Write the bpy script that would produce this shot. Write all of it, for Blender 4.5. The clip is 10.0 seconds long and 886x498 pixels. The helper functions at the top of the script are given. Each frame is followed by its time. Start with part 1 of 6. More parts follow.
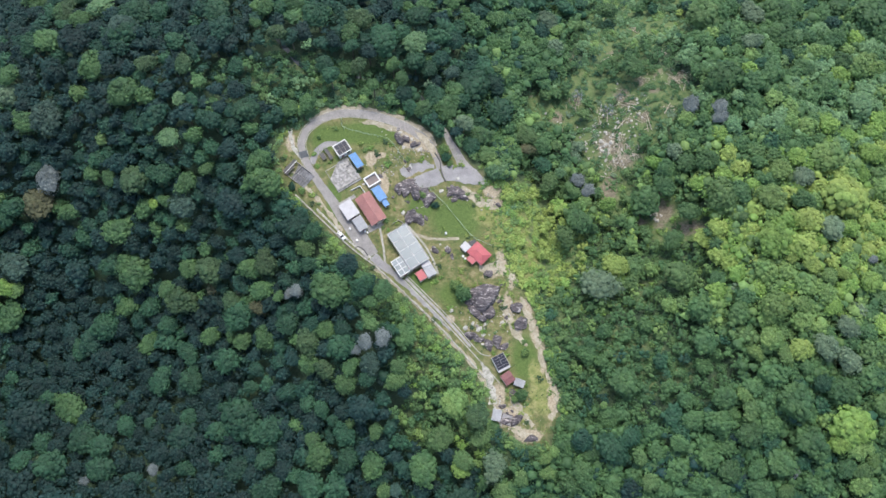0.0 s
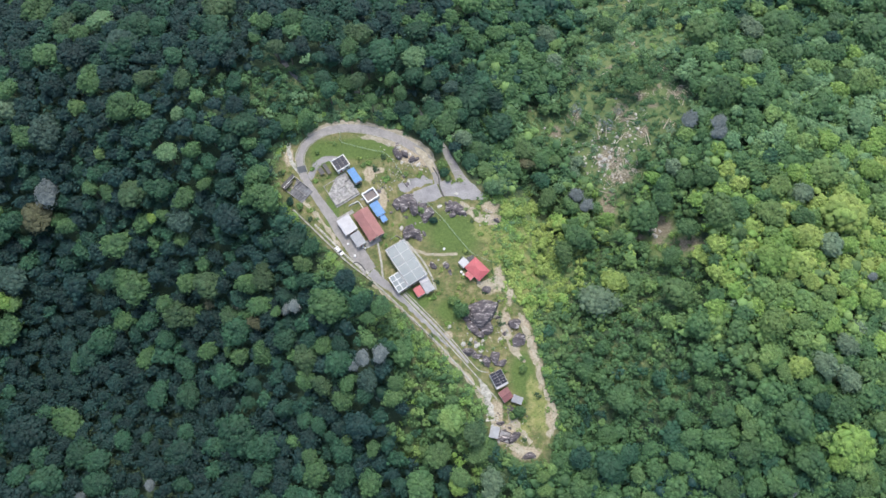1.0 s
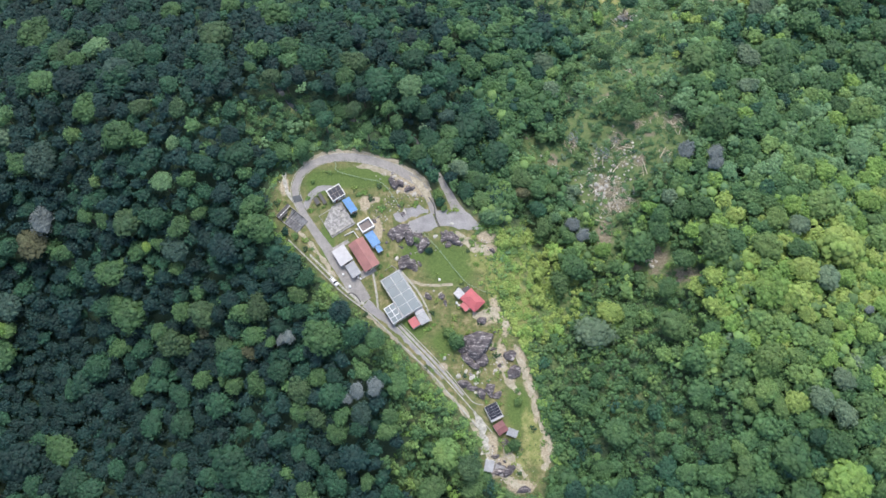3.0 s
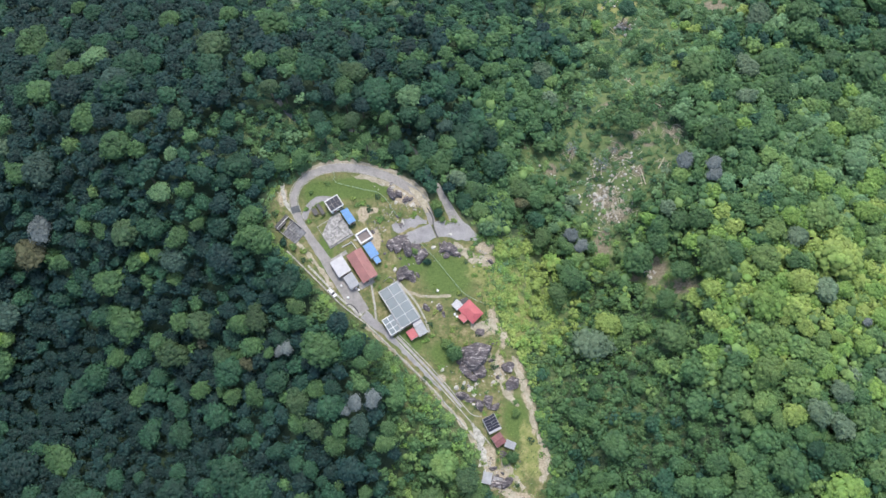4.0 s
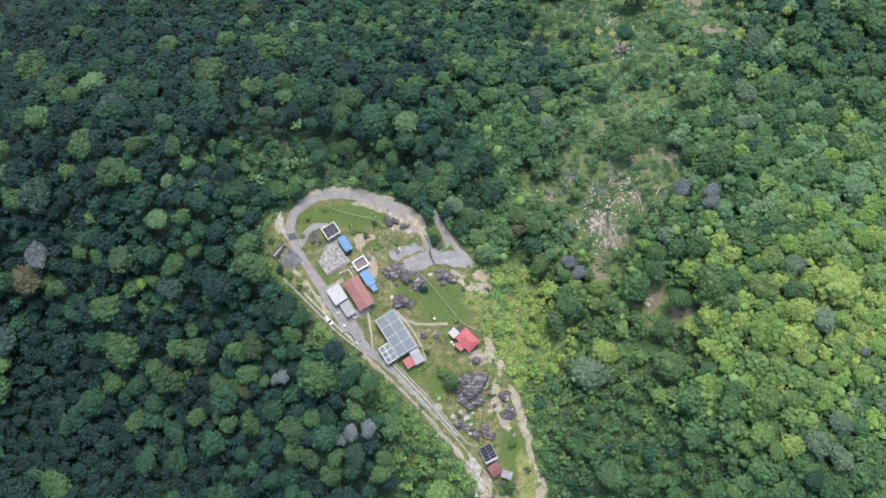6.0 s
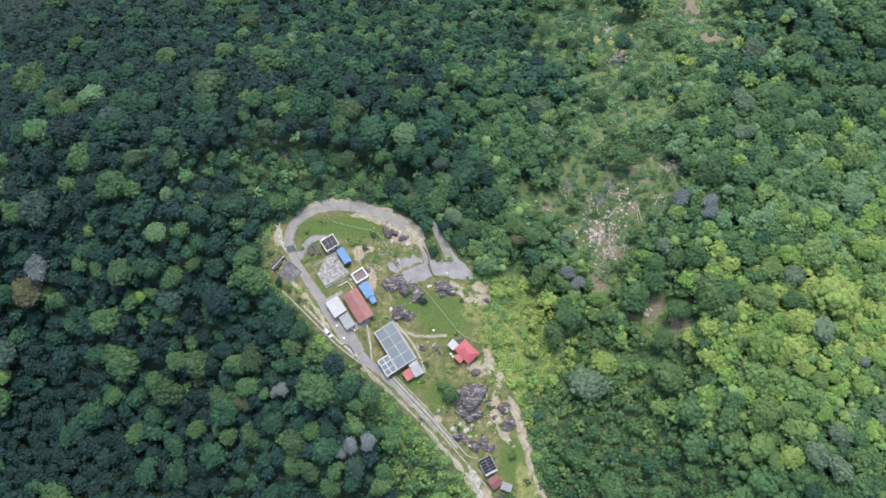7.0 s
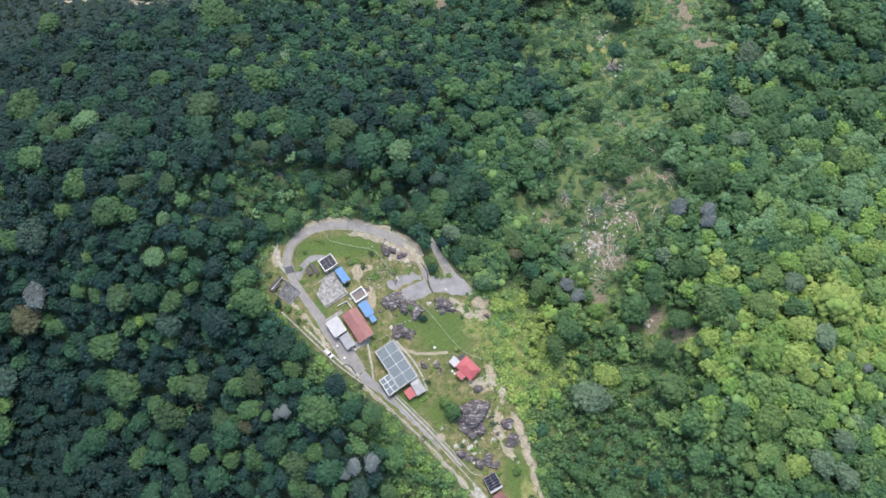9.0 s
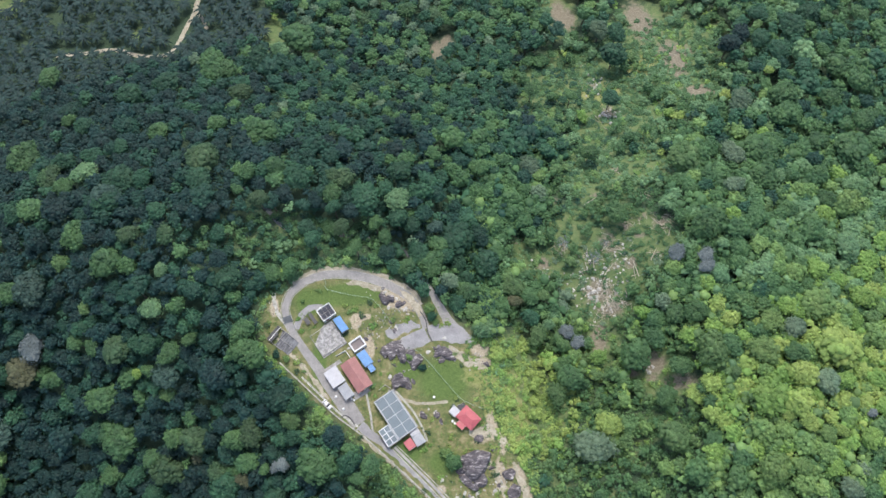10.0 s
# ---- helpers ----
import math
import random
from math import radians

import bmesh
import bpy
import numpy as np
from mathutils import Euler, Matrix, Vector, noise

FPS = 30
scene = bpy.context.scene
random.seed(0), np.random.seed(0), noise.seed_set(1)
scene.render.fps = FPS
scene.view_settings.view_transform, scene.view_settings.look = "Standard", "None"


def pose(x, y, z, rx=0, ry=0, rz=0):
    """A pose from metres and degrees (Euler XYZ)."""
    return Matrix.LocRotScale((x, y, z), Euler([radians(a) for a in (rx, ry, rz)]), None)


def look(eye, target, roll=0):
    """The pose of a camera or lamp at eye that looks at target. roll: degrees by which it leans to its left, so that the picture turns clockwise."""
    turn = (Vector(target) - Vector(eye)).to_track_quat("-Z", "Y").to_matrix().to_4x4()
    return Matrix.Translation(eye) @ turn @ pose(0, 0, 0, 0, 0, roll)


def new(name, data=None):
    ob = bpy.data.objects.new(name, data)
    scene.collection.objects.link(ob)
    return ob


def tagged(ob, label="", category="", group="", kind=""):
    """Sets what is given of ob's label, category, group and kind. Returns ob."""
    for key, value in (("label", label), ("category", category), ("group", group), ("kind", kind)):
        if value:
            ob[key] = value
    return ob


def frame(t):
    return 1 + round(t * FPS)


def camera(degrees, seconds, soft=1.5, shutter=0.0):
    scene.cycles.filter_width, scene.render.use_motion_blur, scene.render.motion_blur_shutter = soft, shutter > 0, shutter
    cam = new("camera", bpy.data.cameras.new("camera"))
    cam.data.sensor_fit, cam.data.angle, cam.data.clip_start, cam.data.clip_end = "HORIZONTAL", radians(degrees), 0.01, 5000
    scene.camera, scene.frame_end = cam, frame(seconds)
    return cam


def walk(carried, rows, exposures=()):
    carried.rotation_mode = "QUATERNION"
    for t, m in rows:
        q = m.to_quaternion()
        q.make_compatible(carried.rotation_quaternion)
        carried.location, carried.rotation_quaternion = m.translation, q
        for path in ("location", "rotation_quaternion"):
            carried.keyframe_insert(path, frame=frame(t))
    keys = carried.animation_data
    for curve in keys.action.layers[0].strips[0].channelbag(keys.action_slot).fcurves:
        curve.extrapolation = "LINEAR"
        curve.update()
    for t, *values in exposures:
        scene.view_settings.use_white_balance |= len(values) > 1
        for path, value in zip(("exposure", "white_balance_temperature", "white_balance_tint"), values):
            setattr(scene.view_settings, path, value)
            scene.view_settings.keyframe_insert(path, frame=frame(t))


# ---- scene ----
cam = camera(60.1, 10.0, soft=1.55)
PATH = [
    (0, (13.79, -79.80, 294.09), (19.88, 9.55, 7.77), 2.28),
    (0.5, (14.51, -77.64, 294.41), (20.34, 12.82, 8.43), 2.14),
    (1, (15.24, -75.42, 294.84), (20.83, 15.69, 9.07), 2.02),
    (1.5, (15.90, -73.07, 295.37), (21.35, 18.31, 9.68), 1.97),
    (2, (16.52, -70.49, 295.89), (21.87, 21.18, 10.29), 1.97),
    (2.5, (17.09, -67.79, 296.43), (22.46, 25.27, 11.28), 1.97),
    (4, (18.36, -59.93, 298.78), (23.78, 32.07, 13.29), 2.11),
    (4.5, (18.80, -57.65, 299.29), (24.17, 34.61, 13.88), 2.13),
    (5, (19.30, -55.57, 299.78), (24.54, 36.80, 14.41), 2.06),
    (5.5, (19.85, -53.49, 300.31), (24.95, 39.86, 15.25), 1.98),
    (7, (21.34, -47.22, 302.57), (25.91, 47.31, 17.89), 1.34),
    (7.5, (21.79, -45.51, 302.99), (26.18, 49.09, 18.33), 1.04),
    (8, (22.15, -44.09, 303.32), (26.42, 50.91, 18.79), 0.64),
    (8.5, (22.45, -42.84, 303.56), (26.62, 52.10, 19.01), 0.38),
    (9, (22.67, -41.63, 303.70), (26.86, 53.91, 19.35), -0.56),
    (9.5, (22.76, -40.56, 303.78), (27.05, 55.54, 19.62), -0.76),
    (9.6, (22.76, -40.44, 303.79), (27.22, 57.50, 20.26), -0.76),
    (9.7, (22.76, -40.30, 303.79), (27.44, 59.95, 21.07), -0.76),
    (9.8, (22.76, -40.05, 303.80), (27.81, 64.01, 22.47), -0.75),
    (9.9, (22.76, -39.81, 303.81), (28.18, 67.90, 23.86), -0.75),
    (10, (22.76, -39.58, 303.82), (28.56, 71.76, 25.30), -0.75),
]
walk(cam, [(t, look(eye, target, roll)) for t, eye, target, roll in PATH], exposures=[(0, 0.70), (10, 0.70)])

# ---- daylight: veiled sun high in the north, bright hazy sky ----
SUN_ELEVATION, SUN_AZIMUTH = 67.0, 86.0      # azimuth: degrees from +x towards +y, where the sun stands
world = bpy.data.worlds.new("sky")
scene.world = world
world.use_nodes = True
wn = world.node_tree.nodes
sky = wn.new("ShaderNodeTexSky")
sky.sky_type, sky.sun_disc = "NISHITA", False
sky.sun_elevation = radians(SUN_ELEVATION)
sky.sun_rotation = radians(90 - SUN_AZIMUTH)
sky.air_density, sky.dust_density, sky.ozone_density = 1.0, 3.0, 1.0
wn["Background"].inputs["Strength"].default_value = 0.15
world.node_tree.links.new(sky.outputs["Color"], wn["Background"].inputs["Color"])
sun = new("sun", bpy.data.lights.new("sun", "SUN"))
sun.data.energy, sun.data.angle, sun.data.color = 1.2, radians(14), (1.0, 0.98, 0.94)
el, az = radians(SUN_ELEVATION), radians(SUN_AZIMUTH)
sun.matrix_world = look((math.cos(el) * math.cos(az) * 500, math.cos(el) * math.sin(az) * 500, math.sin(el) * 500), (0, 0, 0))


# ---- materials ----
def nodes_of(name):
    m = bpy.data.materials.new(name)
    m.use_nodes = True
    nt = m.node_tree
    return m, nt, nt.nodes, nt.links, nt.nodes["Principled BSDF"]


def add_noise(nt, scale, detail=4.0, rough=0.6):
    co = nt.nodes.new("ShaderNodeNewGeometry")
    n = nt.nodes.new("ShaderNodeTexNoise")
    n.inputs["Scale"].default_value, n.inputs["Detail"].default_value, n.inputs["Roughness"].default_value = scale, detail, rough
    nt.links.new(co.outputs["Position"], n.inputs["Vector"])
    return n.outputs["Fac"]


def add_ramp(nt, fac, stops):
    r = nt.nodes.new("ShaderNodeValToRGB")
    e = r.color_ramp.elements
    while len(e) < len(stops):
        e.new(0.5)
    for k, (p, c) in zip(e, stops):
        k.position, k.color = p, (*c, 1) if not isinstance(c, float) else (c, c, c, 1)
    nt.links.new(fac, r.inputs["Fac"])
    return r.outputs["Color"]


def add_mix(nt, fac, a, b, kind="MIX"):
    m = nt.nodes.new("ShaderNodeMix")
    m.data_type, m.blend_type = "RGBA", kind
    for socket, v in ((m.inputs[0], fac), (m.inputs[6], a), (m.inputs[7], b)):
        if isinstance(v, (int, float)):
            socket.default_value = v
        elif isinstance(v, tuple):
            socket.default_value = (*v, 1)
        else:
            nt.links.new(v, socket)
    return m.outputs[2]


def add_bump(nt, bsdf, height, strength, distance):
    b = nt.nodes.new("ShaderNodeBump")
    b.inputs["Strength"].default_value, b.inputs["Distance"].default_value = strength, distance
    nt.links.new(height, b.inputs["Height"])
    nt.links.new(b.outputs["Normal"], bsdf.inputs["Normal"])


def surface(name, base, dark, grain=3.0, blotch=0.3, rough=0.85, metal=0.0, bump=0.3, depth=0.05, spread=(0.3, 0.72), bits=0.18):
    """A worn surface: base and dark mixed by large blotches, broken up by fine grain."""
    m, nt, nd, lk, p = nodes_of(name)
    big = add_ramp(nt, add_noise(nt, blotch, 5), [(spread[0], dark), (spread[1], base)])
    fine = add_noise(nt, grain, 3)
    g = add_ramp(nt, fine, [(0.25, 1 - bits), (0.75, 1 + bits)])
    col = add_mix(nt, 1.0, big, g, "MULTIPLY")
    oi = nd.new("ShaderNodeObjectInfo")
    v = add_ramp(nt, oi.outputs["Random"], [(0.0, 0.92), (1.0, 1.06)])
    col = add_mix(nt, 1.0, col, v, "MULTIPLY")
    lk.new(col, p.inputs["Base Color"])
    p.inputs["Roughness"].default_value, p.inputs["Metallic"].default_value = rough, metal
    add_bump(nt, p, fine, bump, depth)
    return m


def foliage(name, base, tip, patch=0.11, vary=0.24):
    """Leaves: each clump has its own tone, and whole crowns drift between two greens."""
    m, nt, nd, lk, p = nodes_of(name)
    geo = nd.new("ShaderNodeNewGeometry")
    drift = add_ramp(nt, add_noise(nt, patch, 2), [(0.33, base), (0.67, tip)])
    isl = add_ramp(nt, geo.outputs["Random Per Island"], [(0.0, 1 - vary), (0.6, 1.0), (1.0, 1 + vary)])
    col = add_mix(nt, 1.0, drift, isl, "MULTIPLY")
    fine = add_noise(nt, 2.6, 3, 0.7)
    col = add_mix(nt, 1.0, col, add_ramp(nt, fine, [(0.3, 0.80), (0.7, 1.18)]), "MULTIPLY")
    oi = nd.new("ShaderNodeObjectInfo")
    col = add_mix(nt, 1.0, col, add_ramp(nt, oi.outputs["Random"], [(0.0, 0.80), (1.0, 1.16)]), "MULTIPLY")
    lk.new(col, p.inputs["Base Color"])
    p.inputs["Roughness"].default_value = 0.62
    p.inputs["Specular IOR Level"].default_value = 0.3
    add_bump(nt, p, add_noise(nt, 1.7, 4, 0.75), 0.45, 0.3)
    return m


LEAF = {
    # Darkest greens hold western shade and haze, brightest ones eastern sun, in their colour.
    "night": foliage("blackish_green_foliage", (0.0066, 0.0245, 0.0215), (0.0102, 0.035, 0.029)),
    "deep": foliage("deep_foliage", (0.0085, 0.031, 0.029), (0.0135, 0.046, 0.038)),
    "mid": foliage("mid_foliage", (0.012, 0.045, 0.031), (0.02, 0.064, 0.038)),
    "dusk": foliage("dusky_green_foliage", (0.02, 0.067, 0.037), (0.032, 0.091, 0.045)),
    "green": foliage("green_foliage", (0.043, 0.103, 0.042), (0.069, 0.142, 0.05)),
    "moss": foliage("moss_green_foliage", (0.062, 0.128, 0.046), (0.092, 0.16, 0.056)),
    "light": foliage("light_foliage", (0.096, 0.184, 0.058), (0.144, 0.232, 0.069)),
    "lime": foliage("lime_foliage", (0.116, 0.224, 0.052), (0.166, 0.27, 0.062)),
    "yellow": foliage("yellow_green_foliage", (0.165, 0.255, 0.062), (0.225, 0.3, 0.076)),
    "grey": foliage("grey_green_foliage", (0.070, 0.122, 0.072), (0.105, 0.160, 0.092)),
    "olive": foliage("olive_foliage", (0.036, 0.08, 0.036), (0.056, 0.102, 0.044)),
    "rust": foliage("rust_foliage", (0.085, 0.100, 0.050), (0.110, 0.112, 0.058)),
    # ash and sage: grey-green darkened for western shade, lightened for eastern sun
    "ash": foliage("ash_green_foliage", (0.034, 0.076, 0.058), (0.052, 0.1, 0.074)),
    # bluish haze over the northern slope is put into this green
    "jade": foliage("jade_green_foliage", (0.086, 0.176, 0.082), (0.126, 0.222, 0.098)),
    "sage": foliage("sage_green_foliage", (0.092, 0.150, 0.090), (0.128, 0.190, 0.110)),
    "palm": foliage("palm_foliage", (0.014, 0.04, 0.036), (0.025, 0.057, 0.046)),
    "bare": foliage("bare_twigs", (0.112, 0.142, 0.140), (0.168, 0.200, 0.194)),
}
LEAF_ORDER = list(LEAF)
BARK = surface("bark", (0.17, 0.14, 0.11), (0.09, 0.075, 0.06), 4, 0.8)
DEADWOOD = surface("dead_wood", (0.58, 0.53, 0.41), (0.36, 0.32, 0.24), 3, 0.6)
ASPHALT = surface("worn_road", (0.37, 0.35, 0.325), (0.25, 0.24, 0.228), 1.4, 0.3, bits=0.2)
DARK_ROAD = surface("dark_road", (0.12, 0.13, 0.14), (0.07, 0.08, 0.085), 1.4, 0.3)
CONCRETE = surface("weathered_concrete", (0.46, 0.44, 0.41), (0.20, 0.195, 0.185), 1.5, 0.55)
PALE_KERB = surface("pale_concrete", (0.52, 0.50, 0.44), (0.26, 0.26, 0.22), 1.6, 0.7, spread=(0.36, 0.66), bits=0.25)
GREY_GRAVEL = surface("grey_gravel", (0.36, 0.35, 0.345), (0.23, 0.225, 0.225), 3.5, 0.25, bits=0.25)
SAND = surface("pale_sand", (0.50, 0.445, 0.345), (0.27, 0.245, 0.165), 2.0, 0.5)
STAINED = surface("stained_slab", (0.44, 0.425, 0.40), (0.21, 0.205, 0.195), 1.6, 0.9, spread=(0.38, 0.62), bits=0.25)


def rock_material():
    """Dark weathered granite with slanting pale seams and lichen."""
    m, nt, nd, lk, p = nodes_of("dark_rock")
    geo, mp = nd.new("ShaderNodeNewGeometry"), nd.new("ShaderNodeMapping")
    mp.inputs["Rotation"].default_value = (0.5, 0.2, 1.0)
    mp.inputs["Scale"].default_value = (0.35, 1.1, 0.9)
    lk.new(geo.outputs["Position"], mp.inputs["Vector"])
    n = nd.new("ShaderNodeTexNoise")
    n.inputs["Scale"].default_value, n.inputs["Detail"].default_value, n.inputs["Roughness"].default_value = 1.0, 6, 0.7
    lk.new(mp.outputs["Vector"], n.inputs["Vector"])
    col = add_ramp(nt, n.outputs["Fac"], [(0.34, (0.050, 0.044, 0.048)), (0.50, (0.125, 0.110, 0.114)), (0.57, (0.18, 0.16, 0.16)), (0.615, (0.50, 0.46, 0.43))])
    fine = add_noise(nt, 2.5, 4, 0.7)
    lk.new(add_mix(nt, 1.0, col, add_ramp(nt, fine, [(0.3, 0.7), (0.7, 1.25)]), "MULTIPLY"), p.inputs["Base Color"])
    p.inputs["Roughness"].default_value = 0.85
    add_bump(nt, p, n.outputs["Fac"], 0.9, 0.5)
    return m


ROCK = rock_material()
PALE_ROCK = surface("pale_rock", (0.58, 0.56, 0.50), (0.36, 0.34, 0.30), 2.0, 0.5, bump=0.6, depth=0.2)
WHITE_PAINT = surface("white_paint", (0.80, 0.80, 0.79), (0.68, 0.68, 0.66), 3, 0.5, 0.5, bits=0.05)
CREAM_WALL = surface("cream_wall", (0.66, 0.62, 0.52), (0.50, 0.47, 0.39), 3, 0.6, 0.8, bits=0.08)
RED_ROOF = surface("red_roof_sheet", (0.50, 0.115, 0.125), (0.38, 0.09, 0.10), 3, 0.5, 0.5, bits=0.08)
SALMON_ROOF = surface("faded_red_roof_sheet", (0.40, 0.185, 0.165), (0.29, 0.140, 0.130), 2.4, 0.35, 0.65, bits=0.1)
DULL_RED = surface("dull_red_roof_sheet", (0.27, 0.11, 0.11), (0.19, 0.085, 0.085), 2.4, 0.6, 0.65, bits=0.12)
BLUE_ROOF = surface("blue_roof_sheet", (0.105, 0.270, 0.520), (0.085, 0.215, 0.42), 3, 0.5, 0.5, bits=0.08)
ZINC_ROOF = surface("grey_roof_sheet", (0.40, 0.41, 0.42), (0.29, 0.30, 0.31), 2.5, 0.5, 0.5, bits=0.1)
PALE_FRAME = surface("pale_grey_frame", (0.66, 0.68, 0.68), (0.54, 0.56, 0.56), 3, 0.5, 0.5, bits=0.08)
WHITE_ROOF = surface("white_roof_sheet", (0.53, 0.525, 0.53), (0.42, 0.415, 0.42), 3, 0.5, 0.5, bits=0.05)
CHARCOAL = surface("charcoal_sheet", (0.060, 0.060, 0.064), (0.034, 0.034, 0.037), 3, 0.6, 0.5)
SOLAR = surface("dark_solar_glass", (0.030, 0.036, 0.055), (0.022, 0.026, 0.042), 3, 0.6, 0.3, bits=0.08, bump=0.02)
SOLAR.node_tree.nodes["Principled BSDF"].inputs["Specular IOR Level"].default_value = 0.12
GLAZING = surface("blue_grey_glazing", (0.170, 0.215, 0.235), (0.130, 0.165, 0.185), 2, 0.4, 0.22, bits=0.06, bump=0.02)
GLAZING.node_tree.nodes["Principled BSDF"].inputs["Specular IOR Level"].default_value = 0.2
GLASS_DARK = surface("dark_window_glass", (0.03, 0.035, 0.04), (0.025, 0.03, 0.035), 3, 0.6, 0.1, bits=0.05, bump=0.0)
FENCE_PAINT = surface("pale_green_fence_paint", (0.38, 0.50, 0.36), (0.30, 0.40, 0.29), 3, 0.5, 0.6)
STEEL = surface("grey_steel", (0.34, 0.34, 0.34), (0.25, 0.25, 0.25), 4, 0.8, 0.45, 0.6)


# ---- the lie of the land ----
OUTLINE = [(-45, 42), (-47, 53), (-45, 67), (-38.4, 66), (-34, 71), (-28, 75), (-21, 76.5), (-9, 75.5), (3, 72), (12.5, 66), (19.1, 59),
           (23.5, 62), (27, 55.5), (32, 50), (41, 42), (46, 33), (46.5, 23), (45, 13.7), (48, 4.4), (51, -3.6), (55.5, -11.6), (57.5, -20.5), (59, -33.5),
           (63.4, -46.3), (62, -56), (56.2, -66), (50.5, -65.5), (41, -60), (35.8, -54), (36, -44.8), (34, -41.6), (26, -30),
           (14, -18), (4, -7), (-5, 1), (-16, 11.5), (-27.5, 22), (-37, 33)]
OUT = np.array(OUTLINE)


def inside_plane(x, y):
    """The gently sloping top of the ridge, where the buildings stand."""
    return -1.9 - 0.05 * x + 0.02 * (y - 25)


# knolls and hollows of the slopes: middle and height
HILLS = [(-160, 20, -29.8), (-110, -30, -19.1), (-60, -35, -20.8), (-100, 60, 10.7), 
         (-150, 100, 13.2), (-60, 110, 20.0), (-100, 170, 6.6), (-20, -20, 25.7), (20, -60, -11.3), (70, -30, 5.1), (105, 30, -12.5), (75, 85, -14.6), 
         (30, 125, 13.9), (100, 130, -4.5), (150, 10, 10.3), (150, 80, 19.3), (200, 60, -13.2), (200, 130, -9.8), (150, -50, 2.8), (110, 180, -9.2), (20, 170, -8.6), (-190, -50, -30.1)]


def hillside(x, y):
    """The wooded slopes round the ridge: a deep valley in the south-west, a gully in the east, a plain in the north."""
    fall = 0.40 * 22 * np.log1p(np.exp(np.clip((y - 118) / 22, -30, 30)))
    south = 0.25 * 15 * np.log1p(np.exp(np.clip((-y - 95) / 15, -30, 30)))
    z = -15 + 0.09 * 170 * np.tanh(x / 170) - fall - south
    z = -78 + 14 * np.log1p(np.exp(np.clip((z + 78) / 14, -30, 30)))
    for cx, cy, high in HILLS:
        z = z + high * np.exp(-((x - cx) ** 2 + (y - cy) ** 2) / (2 * 42.0 ** 2))
    return z + 1.5 * np.sin(x * 0.043 + 1.0) * np.cos(y * 0.037)


def to_edge(x, y):
    """Signed distance to the edge of the cleared ridge: below zero inside."""
    x, y = np.asarray(x, float), np.asarray(y, float)
    best, odd = np.full(x.shape, 1e9), np.zeros(x.shape, bool)
    for (x0, y0), (x1, y1) in zip(OUT, np.roll(OUT, -1, 0)):
        dx, dy = x1 - x0, y1 - y0
        s = np.clip(((x - x0) * dx + (y - y0) * dy) / (dx * dx + dy * dy), 0, 1)
        best = np.minimum(best, np.hypot(x - x0 - s * dx, y - y0 - s * dy))
        cross = ((y0 > y) != (y1 > y)) & (x < (x1 - x0) * (y - y0) / (y1 - y0 + 1e-12) + x0)
        odd ^= cross
    return np.where(odd, -best, best)


def land(x, y):
    d = to_edge(x, y)
    s = np.clip((d - 1.2) / 20, 0, 1)
    s = s * s * (3 - 2 * s)
    return inside_plane(x, y) * (1 - s) + hillside(x, y) * s


def land_at(x, y):
    return float(land(np.array([x]), np.array([y]))[0])


def blobs(x, y, spots):
    """How much of the given round spots (x, y, radius x, radius y) covers each place, 0 to 1."""
    v = np.zeros(np.shape(x))
    for cx, cy, rx, ry in spots:
        v = np.maximum(v, np.exp(-(((x - cx) / rx) ** 2 + ((y - cy) / ry) ** 2)))
    return v


# bare pale soil on the ridge
BARE = [(-42.2, 60, 2, 4.5), (5.3, 66.6, 7, 2), (-8.8, 52.6, 2.6, 4), (-5, 54.2, 3.5, 1.3), (13.6, 59.7, 4, 4.5), (-4.2, 71.2, 7, 1.6), (-4, 41, 2.6, 6),
        (41.5, 37.5, 4, 3), (43, 32, 3.5, 3), (43.8, 6.8, 2.4, 6), (39.3, 3.3, 3.2, 3.2), (47.4, -0.5, 1.6, 4), (45.4, -12, 2.2, 7), (48.3, -20.4, 2.4, 5), (53, -12, 2, 5),
        (9, 61, 6, 5), (55.5, -21.5, 1.8, 6), (58, -32, 1.6, 7), (40, -46, 3, 5), (43, -54.2, 5, 4), (50.6, -61.8, 6, 3), (60.6, -48, 2, 6), (22, -16, 2, 2)]
# open ground in the woods: bare soil and felled timber
BARE_PATCHES = [(96.2, 44.3, 2.3, 9.1), (115.4, 28.9, 3.2, 6.1), (119.9, 18.9, 3.9, 2.8), (104.1, 26.3, 3, 3.3), (96.6, 64.7, 8.9, 8.2), (103.4, 86, 3.2, 3), (112.3, 92.7, 4.3, 3.6), (120.9, 95.4, 2.7, 2.4), (63.3, 91.8, 3.2, 2.1), (74.4, 80.6, 4.2, 4.2), (102.8, 111.7, 5, 1.9),
              (164.9, 174.1, 8.7, 4.9), (152.5, 231.2, 10.3, 12.3), (161.2, 192.8, 6.4, 10.1), (167.5, 205.6, 7.3, 4.4), (116.3, 187.5, 3.8, 3.2), (109.3, 241.2, 7.5, 13.8), (119.1, 164.9, 3.6, 4.7), (40.4, 231.7, 4.7, 7.5)]
